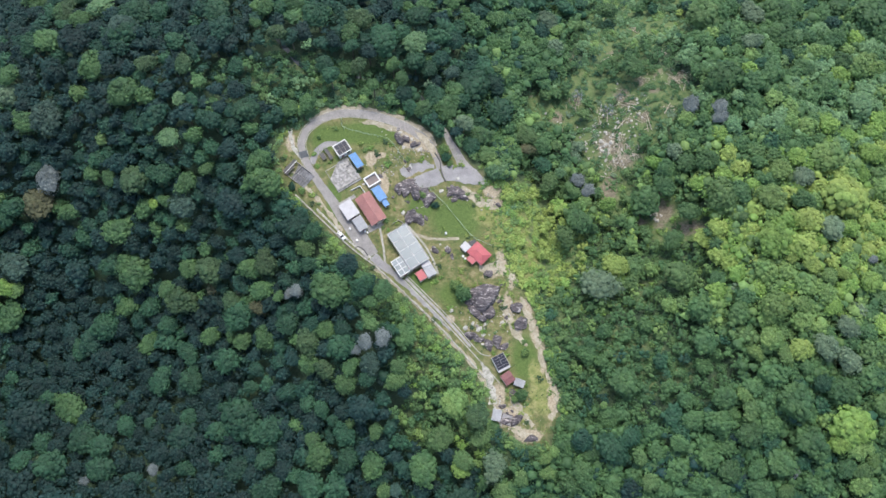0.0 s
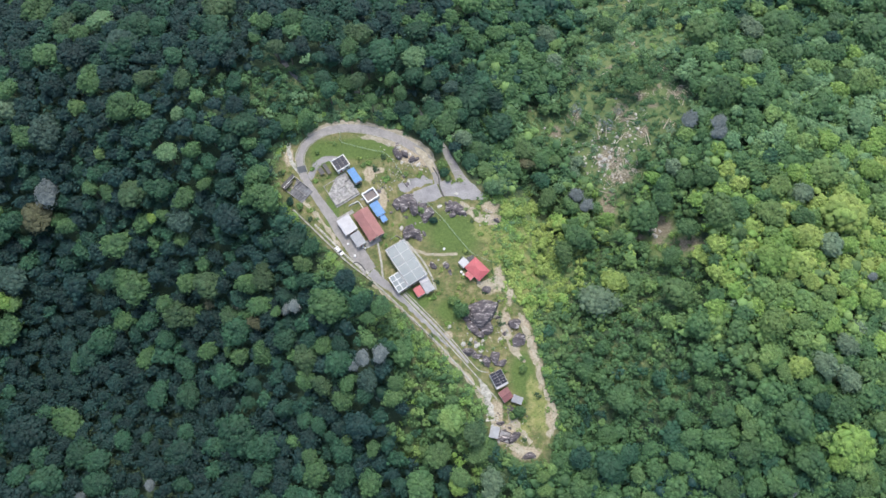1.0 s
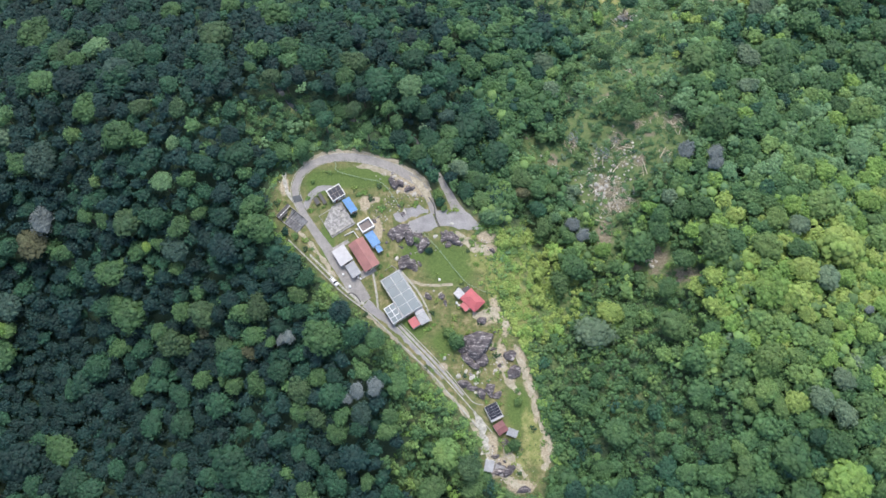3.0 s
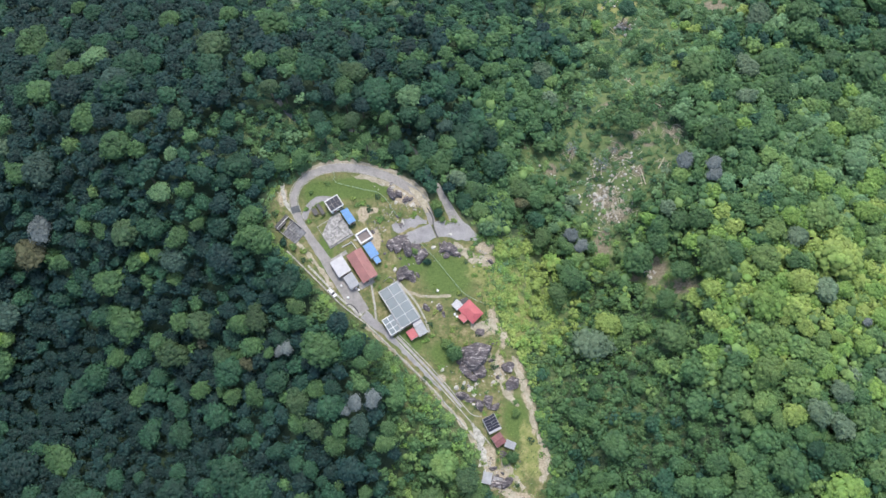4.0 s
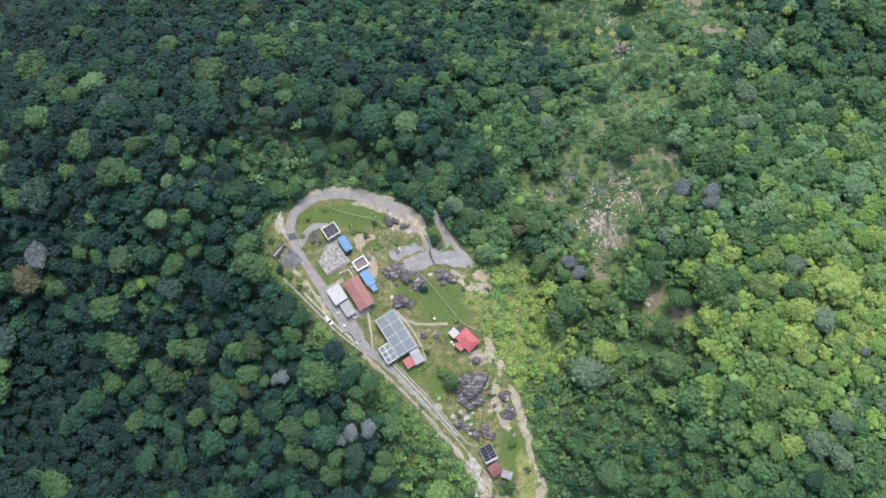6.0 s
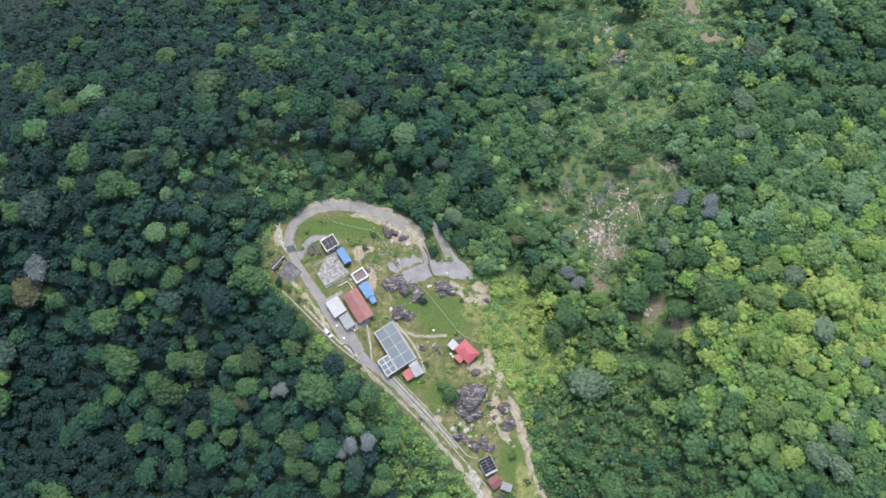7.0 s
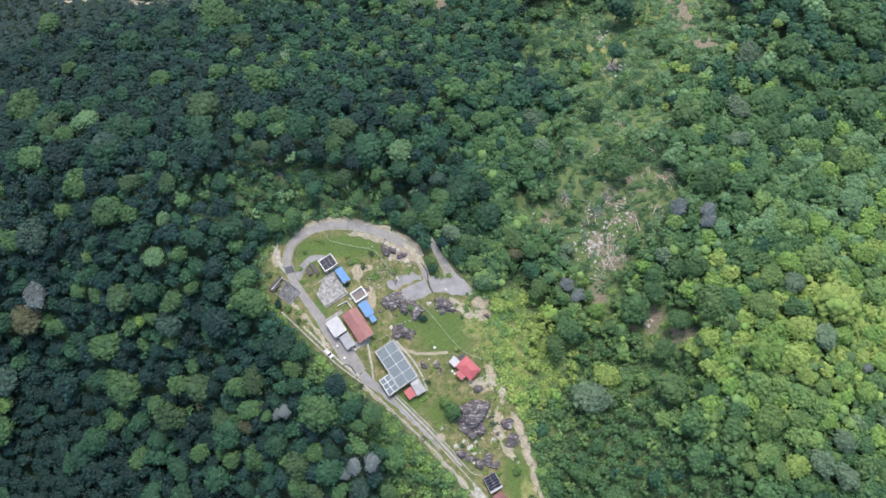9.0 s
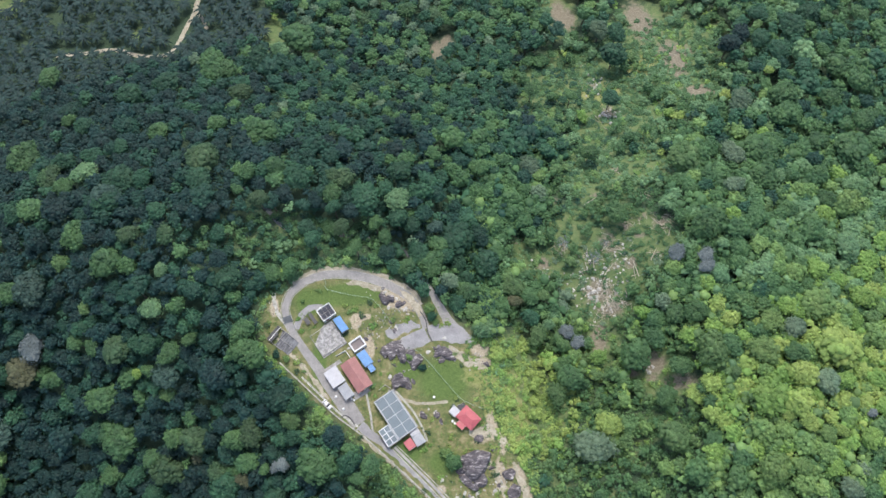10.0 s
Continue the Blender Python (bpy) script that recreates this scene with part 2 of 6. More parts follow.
CLEAR_SOIL = BARE_PATCHES + [(105.5, 82.8, 4.5, 3), (111.7, 93.9, 3.5, 4), (117.3, 86.8, 4, 3), (127.5, 91, 4.5, 4), (83.6, 87.6, 4, 3), (100.5, 55, 7, 5), (112.4, 74.6, 2.5, 4), (122.2, 106.6, 3, 2.5), (83.8, 113, 4, 2), (93, 39.9, 4.2, 11),
              (112.3, 29.9, 5.5, 10), (121.2, 19.8, 10, 4.6), (110.8, 22.9, 3, 3), (167.2, 172.6, 11, 4), (161, 202.2, 9, 18), (150.2, 233.8, 9, 24), (106.5, 244.3, 7, 18), (119.9, 166.6, 4, 7), (126.2, 91.2, 4, 4), (74.9, 80.1, 4, 4),
              (102.8, 88.4, 5, 4), (84.1, 89, 4, 3), (34.5, 225.3, 5, 10), (96.2, 61.6, 5, 6), (105.7, 74.8, 3, 4), (90.3, 74.5, 3, 3), (-71.1, 3.9, 3, 2), (-80.7, 16.8, 4, 3)]
# low growth: light green scrub, grass and young bushes
MEADOW = [(122.6, 175.1, 27.7, 24.2), (102.1, 192.2, 22.1, 15.9), (156.6, 203.3, 26.2, 22), (111.1, 147.1, 17.4, 16.3), (124.2, 123.5, 15.2, 12.4), (86.9, 172.2, 15.2, 13.6), (177.2, 218.7, 17, 15.2),
          (97, 68.7, 15.7, 14.7), (97.1, 44.2, 6.4, 12.8), (112.4, 30.8, 8.8, 9.8), (110.7, 88.7, 16.1, 13.5), (111.1, 123.3, 15.7, 17.6), (74.4, 81.2, 11.9, 8.9), (119.5, 19.2, 7.4, 5), (66.9, 85.8, 10.6, 6.6), (87.2, 96.4, 13.6, 12.2), (53.7, 23.5, 10.7, 15.9), (53.6, 5.9, 7, 13)]
GRASSY = MEADOW + [(119, 82.3, 13, 14), (93.1, 41, 7, 13), (114.5, 25.7, 12, 11), (70.8, 17.4, 8, 12), (98.1, 71.7, 22, 22), (120.6, 188.6, 30, 30), (155.9, 205, 27, 46), (96.6, 194, 22, 20), (57.2, 24.7, 12, 24), (127.6, 155.2, 22, 20),
          (66.3, 6.7, 10, 10), (102.1, 124.9, 14, 18), (106.3, 245.9, 10, 20), (-139.2, 258.4, 7, 9), (-223.9, 286.7, 9, 9), (-59.7, 246.1, 8, 16)]
THICKET = [(21.8, -42.6, 11.2, 10.5), (30, -58.7, 7.6, 8.5), (11.2, -28.5, 9.4, 9), (5.9, -15.3, 7.6, 6), (89.3, -30.2, 25.4, 18.1), (68.1, -17.9, 10.4, 12.9), (105.5, -37.7, 18.5, 12.9), (96.5, -9.2, 11.8, 7.9), (0.6, -13.7, 9, 6.5), (14.6, -32.7, 11.1, 11.2), (27.3, -45.9, 7.1, 11.2), (8.4, -54.4, 9.1, 8.9), (32.1, -67.1, 7.9, 5.6), (-1.5, -5.7, 4.1, 3)]
YOUNG = THICKET + [(91.3, -38, 36, 22), (67.9, -11.9, 12, 22), (12, -27, 11, 8), (0, -12, 7, 7), (24.9, -41.8, 8, 10), (-23.9, 11.9, 6, 7), (28, -56.9, 9, 9), (42.1, -69.9, 12, 7), (63.3, 45.3, 12, 12), (79.1, 15.5, 16, 12),
         (105.8, 108.6, 24, 22), (-35.8, 88.8, 40, 12), (109.8, 2.1, 16, 14)]
# sun-bleached straw grass
STRAW = [(48.2, 22.1, 9.4, 11.8), (40.3, 28.2, 6.6, 5.2), (54.7, 9.2, 5.1, 9.9), (57.8, -46.7, 5.9, 7.1), (49.8, -52.9, 3.1, 4), (55.1, -38, 3.2, 5.1), (43.3, 17.3, 3.3, 7.8), (118.3, 182.4, 11.6, 9.7), (142.1, 198.9, 11.0, 8.6), (119.9, 162.2, 5.6, 5.4)]
# short green lawn on the ridge
LAWN = [(-12, 64, 17, 5), (-28, 62, 6, 6), (26, 26, 11, 9), (12, 31, 6, 5), (-24, 36, 3, 9), (51, -32, 5, 9), (10, -1, 6, 5), (24, -6, 6, 5)]

coarse = np.concatenate([-np.geomspace(3200, 340, 9), np.arange(-310, -66, 4.0), np.arange(-66, 84, 1.25), np.arange(84, 330, 4.0), np.geomspace(350, 3200, 9)])
coarse_y = np.concatenate([-np.geomspace(3200, 190, 9), np.arange(-160, -84, 4.0), np.arange(-84, 92, 1.25), np.arange(92, 380, 4.0), np.geomspace(400, 3600, 9)])
gx, gy = np.meshgrid(coarse, coarse_y)
gz = land(gx, gy)
d_edge = to_edge(gx, gy)
ny, nx = gx.shape
verts = np.stack([gx.ravel(), gy.ravel(), gz.ravel()], 1)
ii = (np.arange(ny - 1)[:, None] * nx + np.arange(nx - 1)[None]).ravel()
quads = np.stack([ii, ii + 1, ii + nx + 1, ii + nx], 1)


def mesh_from(name, v, faces, mats, slots=None, smooth=False):
    """A mesh from arrays: faces is an n x 3 or n x 4 array."""
    me = bpy.data.meshes.new(name)
    k = faces.shape[1]
    me.vertices.add(len(v))
    me.vertices.foreach_set("co", np.ascontiguousarray(v, np.float32).ravel())
    me.loops.add(faces.size)
    me.loops.foreach_set("vertex_index", np.ascontiguousarray(faces, np.int32).ravel())
    me.polygons.add(len(faces))
    me.polygons.foreach_set("loop_start", np.arange(0, faces.size, k, dtype=np.int32))
    for m in mats:
        me.materials.append(m)
    if slots is not None:
        me.polygons.foreach_set("material_index", np.ascontiguousarray(slots, np.int32))
    me.polygons.foreach_set("use_smooth", np.full(len(faces), smooth))
    me.update(calc_edges=True)
    me.validate()
    return me


def ground_material():
    """Grass, dry grass, pale soil and forest litter, by the ground's own cover."""
    m, nt, nd, lk, p = nodes_of("ground_cover")

    def cover(attribute):
        a = nd.new("ShaderNodeAttribute")
        a.attribute_name = attribute
        return a.outputs["Fac"]

    mid, fine, wide = add_noise(nt, 0.33, 8, 0.72), add_noise(nt, 1.3, 5, 0.75), add_noise(nt, 0.07, 3)
    grass = add_ramp(nt, mid, [(0.34, (0.078, 0.113, 0.038)), (0.46, (0.138, 0.155, 0.056)), (0.56, (0.225, 0.205, 0.095)), (0.68, (0.38, 0.325, 0.20))])
    grass = add_mix(nt, add_ramp(nt, wide, [(0.48, 0.0), (0.66, 0.6)]), grass, (0.105, 0.150, 0.045))
    soil = add_ramp(nt, fine, [(0.28, (0.25, 0.21, 0.135)), (0.7, (0.51, 0.44, 0.325))])
    earth = add_ramp(nt, fine, [(0.28, (0.12, 0.112, 0.075)), (0.7, (0.30, 0.258, 0.185))])
    soil = add_mix(nt, cover("ridge"), earth, soil)
    litter = add_ramp(nt, fine, [(0.3, (0.032, 0.060, 0.032)), (0.7, (0.060, 0.100, 0.050))])
    scrub = add_ramp(nt, mid, [(0.3, (0.080, 0.135, 0.050)), (0.5, (0.125, 0.180, 0.066)), (0.72, (0.20, 0.215, 0.10))])

    def edge(attribute, low, high):
        s = nd.new("ShaderNodeMath")
        s.operation = "MULTIPLY_ADD"
        lk.new(mid, s.inputs[0])
        s.inputs[1].default_value = 0.9
        lk.new(cover(attribute), s.inputs[2])
        return add_ramp(nt, s.outputs[0], [(low, 0.0), (high, 1.0)])

    col = add_mix(nt, edge("grassy", 0.72, 0.92), litter, scrub)
    lawn = add_ramp(nt, fine, [(0.3, (0.075, 0.130, 0.030)), (0.7, (0.125, 0.180, 0.049))])
    col = add_mix(nt, cover("ridge"), col, add_mix(nt, edge("lawn", 0.62, 1.0), grass, lawn))
    straw = add_ramp(nt, mid, [(0.34, (0.135, 0.185, 0.055)), (0.50, (0.235, 0.255, 0.085)), (0.68, (0.36, 0.33, 0.16))])
    col = add_mix(nt, edge("straw", 0.72, 1.15), col, straw)
    col = add_mix(nt, edge("bare", 0.78, 1.08), col, soil)
    col = add_mix(nt, 1.0, col, add_ramp(nt, fine, [(0.25, 0.78), (0.75, 1.2)]), "MULTIPLY")
    lk.new(col, p.inputs["Base Color"])
    p.inputs["Roughness"].default_value = 0.95
    add_bump(nt, p, fine, 0.6, 0.25)
    return m


ground_me = mesh_from("ground", verts, quads, [ground_material()], smooth=True)
for attr, values in (("ridge", np.clip(0.6 - d_edge / 6.0, 0, 1)), ("bare", np.maximum(blobs(gx, gy, BARE) * (d_edge < 4), (0.70 + 0.08 * (gy > 150)) * blobs(gx, gy, CLEAR_SOIL))),
                     ("lawn", blobs(gx, gy, LAWN)), ("straw", blobs(gx, gy, STRAW)),
                     ("grassy", np.maximum(blobs(gx, gy, GRASSY), 0.42 * blobs(gx, gy, YOUNG)))):
    layer = ground_me.attributes.new(attr, "FLOAT", "POINT")
    layer.data.foreach_set("value", values.astype(np.float32).ravel())
ground = tagged(new("ground", ground_me), "grassy ridge top with pale bare soil amid wooded slopes", "ground", kind="structure")


# ---- building blocks ----
def part(name, bm, material, parent, label="", matrix=None):
    me = bpy.data.meshes.new(name)
    bm.to_mesh(me)
    bm.free()
    me.materials.append(material)
    ob = new(name, me)
    ob.parent = parent
    if matrix is not None:
        ob.matrix_basis = matrix
    return tagged(ob, label)


def block(bm, x0, x1, y0, y1, z0, z1, bevel=0.0):
    m = Matrix.Translation(((x0 + x1) / 2, (y0 + y1) / 2, (z0 + z1) / 2)) @ Matrix.Diagonal((x1 - x0, y1 - y0, z1 - z0, 1))
    r = bmesh.ops.create_cube(bm, size=1, matrix=m)
    if bevel:
        es = list({e for v in r["verts"] for e in v.link_edges})
        bmesh.ops.bevel(bm, geom=es, offset=bevel, segments=1, affect="EDGES")
    return bm


def thing(name, x, y, angle=0.0, label="", category="", group="", z=None):
    e = new(name)
    e.empty_display_size = 0.5
    e.matrix_basis = pose(x, y, inside_plane(x, y) if z is None else z, 0, 0, angle)
    return tagged(e, label, category, group)


def curve_points(pts, step=1.5):
    """A smooth line through the points, in even steps."""
    p = np.array([pts[0], *pts, pts[-1]], float)
    out = []
    for i in range(1, len(p) - 2):
        a, b, c, d = p[i - 1], p[i], p[i + 1], p[i + 2]
        n = max(2, int(np.hypot(*(c - b)) / step))
        for k in range(n):
            t = k / n
            out.append(0.5 * (2 * b + (c - a) * t + (2 * a - 5 * b + 4 * c - d) * t * t + (3 * b - a - 3 * c + d) * t ** 3))
    out.append(p[-2])
    return np.array(out)


def ribbon(name, pts, width, material, label, category, lift=0.05, thick=0.5, kind="structure", ragged=0.0, offset=0.0, parent=None, height_of=None):
    """A strip of paving along a line, with real thickness; width may be a number or one for each given point."""
    c = curve_points(pts)
    n = len(c)
    w = np.interp(np.linspace(0, 1, n), np.linspace(0, 1, len(pts)), np.full(len(pts), width) if np.isscalar(width) else width) / 2
    t = np.gradient(c, axis=0)
    t /= np.hypot(t[:, 0], t[:, 1])[:, None]
    nrm = np.stack([-t[:, 1], t[:, 0]], 1)
    rng = np.random.default_rng(len(pts) * 7 + n)
    wl, wr = w + ragged * rng.uniform(-1, 1, n), w + ragged * rng.uniform(-1, 1, n)
    left, right = c + nrm * (wl + offset)[:, None], c - nrm * (wr - offset)[:, None]
    f = height_of or inside_plane
    bm = bmesh.new()
    rows = []
    for (lx, ly), (rx, ry) in zip(left, right):
        zl, zr = float(f(lx, ly)), float(f(rx, ry))
        rows.append([bm.verts.new(q) for q in ((lx, ly, zl - thick), (lx, ly, zl + lift), (rx, ry, zr + lift), (rx, ry, zr - thick))])
    for a, b in zip(rows, rows[1:]):
        for k in range(3):
            bm.faces.new((a[k], a[k + 1], b[k + 1], b[k]))
    bm.faces.new(rows[0][::-1])
    bm.faces.new(rows[-1])
    bmesh.ops.recalc_face_normals(bm, faces=bm.faces)
    me = bpy.data.meshes.new(name)
    bm.to_mesh(me)
    bm.free()
    me.materials.append(material)
    ob = new(name, me)
    if parent:
        ob.parent = parent
        return ob
    return tagged(ob, label, category, kind=kind)


def ribbed(x0, x1, y0, y1, z0, z1, along="y", pitch=0.5, thick=0.07):
    """A sheet of ribbed roofing over the rectangle, rising along the named axis from z0 to z1; its ribs run up the slope."""
    bm = bmesh.new()
    if along == "y":
        a0, a1, b0, b1 = x0, x1, y0, y1
    else:
        a0, a1, b0, b1 = y0, y1, x0, x1
    n = max(2, int((a1 - a0) / pitch))
    prof = []
    for i in range(n):
        s = a0 + (a1 - a0) * i / n
        q = (a1 - a0) / n
        prof += [(s, 0.0), (s + q * 0.62, 0.0), (s + q * 0.7, 0.05), (s + q * 0.92, 0.05)]
    prof.append((a1, 0.0))

    def at(a, b, z):
        return (a, b, z) if along == "y" else (b, a, z)
    lo = [bm.verts.new(at(a, b0, z0 + r)) for a, r in prof]
    hi = [bm.verts.new(at(a, b1, z1 + r)) for a, r in prof]
    lo2 = [bm.verts.new(at(a, b0, z0 + r - thick)) for a, r in prof]
    hi2 = [bm.verts.new(at(a, b1, z1 + r - thick)) for a, r in prof]
    for i in range(len(prof) - 1):
        bm.faces.new((lo[i], lo[i + 1], hi[i + 1], hi[i]))
        bm.faces.new((lo2[i], hi2[i], hi2[i + 1], lo2[i + 1]))
        bm.faces.new((lo[i], lo2[i], lo2[i + 1], lo[i + 1]))
        bm.faces.new((hi[i], hi[i + 1], hi2[i + 1], hi2[i]))
    bm.faces.new((lo[0], hi[0], hi2[0], lo2[0]))
    bm.faces.new((lo[-1], lo2[-1], hi2[-1], hi[-1]))
    bmesh.ops.recalc_face_normals(bm, faces=bm.faces)
    return bm


def walls(parent, w, d, h, material, t=0.18, sill=0.9, low=-1.2):
    """Four walls, two with window openings, a door and their panes and frames."""
    for sx in (-1, 1):
        bm = bmesh.new()
        x0, x1 = sorted((sx * w / 2, sx * (w / 2 - t)))
        block(bm, x0, x1, -d / 2, d / 2, low, h)
        part("wall", bm, material, parent)
    for sy in (-1, 1):
        bm = bmesh.new()
        y0, y1 = sorted((sy * d / 2, sy * (d / 2 - t)))
        n = max(1, int(w / 2.6))
        seg = (w - 2 * t) / n
        for i in range(n):
            a = -w / 2 + t + i * seg
            b = a + seg
            m0, m1 = a + seg * 0.28, a + seg * 0.72
            door = sy < 0 and i == 0
            block(bm, a, m0, y0, y1, low, h)
            block(bm, m1, b, y0, y1, low, h)
            top = min(h - 0.2, 2.05)
            block(bm, m0, m1, y0, y1, top, h)
            if not door:
                block(bm, m0, m1, y0, y1, low, sill)
            else:
                block(bm, m0, m1, y0, y1, low, 0.02)
            pane = bmesh.new()
            ym = (y0 + y1) / 2
            block(pane, m0, m1, ym - 0.02, ym + 0.02, 0.02 if door else sill, top)
            part("door" if door else "window", pane, DULL_RED if door else GLASS_DARK, parent)
        part("wall", bm, material, parent)
    bm = bmesh.new()
    block(bm, -w / 2 + t, w / 2 - t, -d / 2 + t, d / 2 - t, low, 0.0)
    part("floor_slab", bm, CONCRETE, parent)


def gable_roof(parent, w, d, h, rise, material, over=0.5, ridge="y"):
    """Two ribbed slopes and a ridge cap; the ridge runs along the named local axis."""
    if ridge == "y":
        part("roof", ribbed(-w / 2 - over, 0, -d / 2 - over, d / 2 + over, h, h + rise, "x"), material, parent)
        part("roof", ribbed(0, w / 2 + over, -d / 2 - over, d / 2 + over, h + rise, h, "x"), material, parent)
        bm = block(bmesh.new(), -0.16, 0.16, -d / 2 - over, d / 2 + over, h + rise - 0.02, h + rise + 0.09, 0.03)
    else:
        part("roof", ribbed(-w / 2 - over, w / 2 + over, -d / 2 - over, 0, h, h + rise, "y"), material, parent)
        part("roof", ribbed(-w / 2 - over, w / 2 + over, 0, d / 2 + over, h + rise, h, "y"), material, parent)
        bm = block(bmesh.new(), -w / 2 - over, w / 2 + over, -0.16, 0.16, h + rise - 0.02, h + rise + 0.09, 0.03)
    part("ridge_cap", bm, material, parent)
    for s in (-1, 1):
        bm = bmesh.new()
        if ridge == "y":
            v = [(-w / 2, s * d / 2, h - 0.1), (w / 2, s * d / 2, h - 0.1), (0, s * d / 2, h + rise - 0.1)]
            o = (0, -s * 0.15, 0)
        else:
            v = [(s * w / 2, -d / 2, h - 0.1), (s * w / 2, d / 2, h - 0.1), (s * w / 2, 0, h + rise - 0.1)]
            o = (-s * 0.15, 0, 0)
        f = bm.faces.new([bm.verts.new(q) for q in v])
        r = bmesh.ops.extrude_face_region(bm, geom=[f])
        bmesh.ops.translate(bm, verts=[q for q in r["geom"] if isinstance(q, bmesh.types.BMVert)], vec=o)
        bmesh.ops.recalc_face_normals(bm, faces=bm.faces)
        part("gable", bm, CREAM_WALL, parent)


def shed_roof(parent, w, d, h0, h1, material, over=0.35, along="y"):
    part("roof", ribbed(-w / 2 - over, w / 2 + over, -d / 2 - over, d / 2 + over, h0, h1, along), material, parent)
    for s in (-1, 1):
        top = (h1 if s > 0 else h0) if along == "y" else min(h0, h1)
        bm = block(bmesh.new(), -w / 2 - over, w / 2 + over, s * (d / 2 + over) - 0.04, s * (d / 2 + over) + 0.04, top - 0.26, top - 0.08)
        part("fascia", bm, WHITE_PAINT, parent)


def parapet(parent, w, d, z, high, t, material):
    for sx in (-1, 1):
        x0, x1 = sorted((sx * w / 2, sx * (w / 2 - t)))
        part("parapet", block(bmesh.new(), x0, x1, -d / 2, d / 2, z, z + high, 0.03), material, parent)
    for sy in (-1, 1):
        y0, y1 = sorted((sy * d / 2, sy * (d / 2 - t)))
        part("parapet", block(bmesh.new(), -w / 2 + t, w / 2 - t, y0, y1, z, z + high, 0.03), material, parent)


def panel_mesh(w, d):
    bm = block(bmesh.new(), -w / 2, w / 2, -d / 2, d / 2, -0.03, 0.03, 0.012)
    me = bpy.data.meshes.new("solar_panel")
    bm.to_mesh(me)
    bm.free()
    return me


def panels(parent, x0, x1, y0, y1, cols, rows, z, material, gap=0.12, name="solar_panel", tilt=0.0):
    w, d = (x1 - x0) / cols - gap, (y1 - y0) / rows - gap
    me = panel_mesh(w, d)
    me.materials.append(material)
    for i in range(cols):
        for j in range(rows):
            ob = new(name, me)
            ob.parent = parent
            cy = y0 + (j + 0.5) * (y1 - y0) / rows
            ob.matrix_basis = pose(x0 + (i + 0.5) * (x1 - x0) / cols, cy, z + math.tan(radians(tilt)) * (cy - y0), tilt)


# ---- roads, paths and walls on the ridge ----
LOOP = [(-8.4, 10.6), (-14.9, 20), (-20, 27.1), (-28.3, 39.1), (-34.4, 48.9), (-37.7, 57.6), (-36.7, 63.9), (-33.8, 67.7), (-28, 71.6),
        (-19.8, 73.4), (-9, 72.5), (2.9, 68.7), (12.5, 62.8), (17.6, 55.7), (20, 48)]
ribbon("road", LOOP, [5.5, 6.5, 5.5, 4.0, 3.3, 3.1, 3.0, 3.1, 3.2, 3.4, 3.5, 3.6, 3.5, 3.2, 2.8], ASPHALT, "worn grey single-lane road looping round the ridge top", "road", ragged=0.15)
ribbon("road_branch", [(17.4, 74.4), (20.9, 68), (25.5, 58.2), (28.9, 51.4), (32.3, 44.7)], [2.4, 2.6, 3, 4, 7], ASPHALT,
       "narrow grey road coming up out of the trees", "road", ragged=0.15, lift=0.08, thick=1.0, height_of=land_at)
ribbon("gravel_yard", [(8.5, 40.8), (10.8, 41.7), (15, 43.2), (20.3, 45.2)], [3.5, 6, 6.8, 6.5], GREY_GRAVEL, "grey gravel yard at the end of the road", "yard", lift=0.11, ragged=0.4)
ribbon("gravel_yard", [(20.9, 45.8), (25, 46.2), (30.5, 45.6), (35, 43.4), (40.4, 41.2)], [6, 7.5, 8.8, 5.5, 1.0], GREY_GRAVEL, "grey gravel yard where the roads meet", "yard", lift=0.13, ragged=0.4)
ribbon("rubble_slope", [(3.5, 46), (7, 47.2), (12, 49), (17.5, 49.5)], [3, 5, 4.5, 2], GREY_GRAVEL, "grey stony slope above the gravel yard", "slope", lift=0.04, ragged=0.9)
ribbon("yard_wall", [(17.9, 55.2), (19.9, 51.4), (20.5, 46.4), (22.1, 42.2)], 0.4, CHARCOAL, "dark low wall across the end of the road", "wall", lift=0.7, thick=1.0)
ribbon("ridge_track", [(-8.4, 10), (0.6, 2.1), (9.0, -6.4), (16.5, -14.4), (22, -20.6)], [4, 2.2, 1.6, 1.2, 0.8], GREY_GRAVEL,
       "grey gravel track along the ridge", "track", ragged=0.4, lift=0.07)
ribbon("stepped_path", [(4.8, 1.0), (11.4, -6.1), (18.0, -13.2), (24.5, -20.7), (29.8, -27.2)], 1.0, CONCRETE, "straight grey concrete path between pale kerbs", "path", lift=0.10)
ribbon("kerb", [(5.6, 1.7), (12.2, -5.2), (18.8, -12.2), (25.3, -19.8), (30.6, -26.6), (34.0, -30.2), (37.5, -30.9)], 0.32, PALE_KERB, "pale concrete kerb along the path", "kerb", lift=0.22)
ribbon("kerb", [(4.0, 0.3), (10.6, -7.0), (17.2, -14.2), (23.6, -21.6), (29.0, -27.9), (35.5, -35.5), (40.5, -41.5)], 0.4, PALE_KERB, "pale concrete kerb leading down to the solar house", "kerb", lift=0.22)
ribbon("retaining_wall", [(-39.7, 36.7), (-33.8, 30.7), (-24.4, 21.2), (-17.5, 14.2), (-6.1, 4.9), (5, -6.1), (18.2, -19.5), (26.8, -29.8), (34.9, -39.5)], 0.55, PALE_KERB,
       "low pale concrete retaining wall along the road edge", "wall", lift=0.5, thick=2.0)
ribbon("garden_path", [(6.3, 20.6), (14.3, 17.5), (21.2, 17.2), (26.9, 17.4)], 1.1, SAND, "pale earth path across the grass", "path", ragged=0.2, lift=0.05)
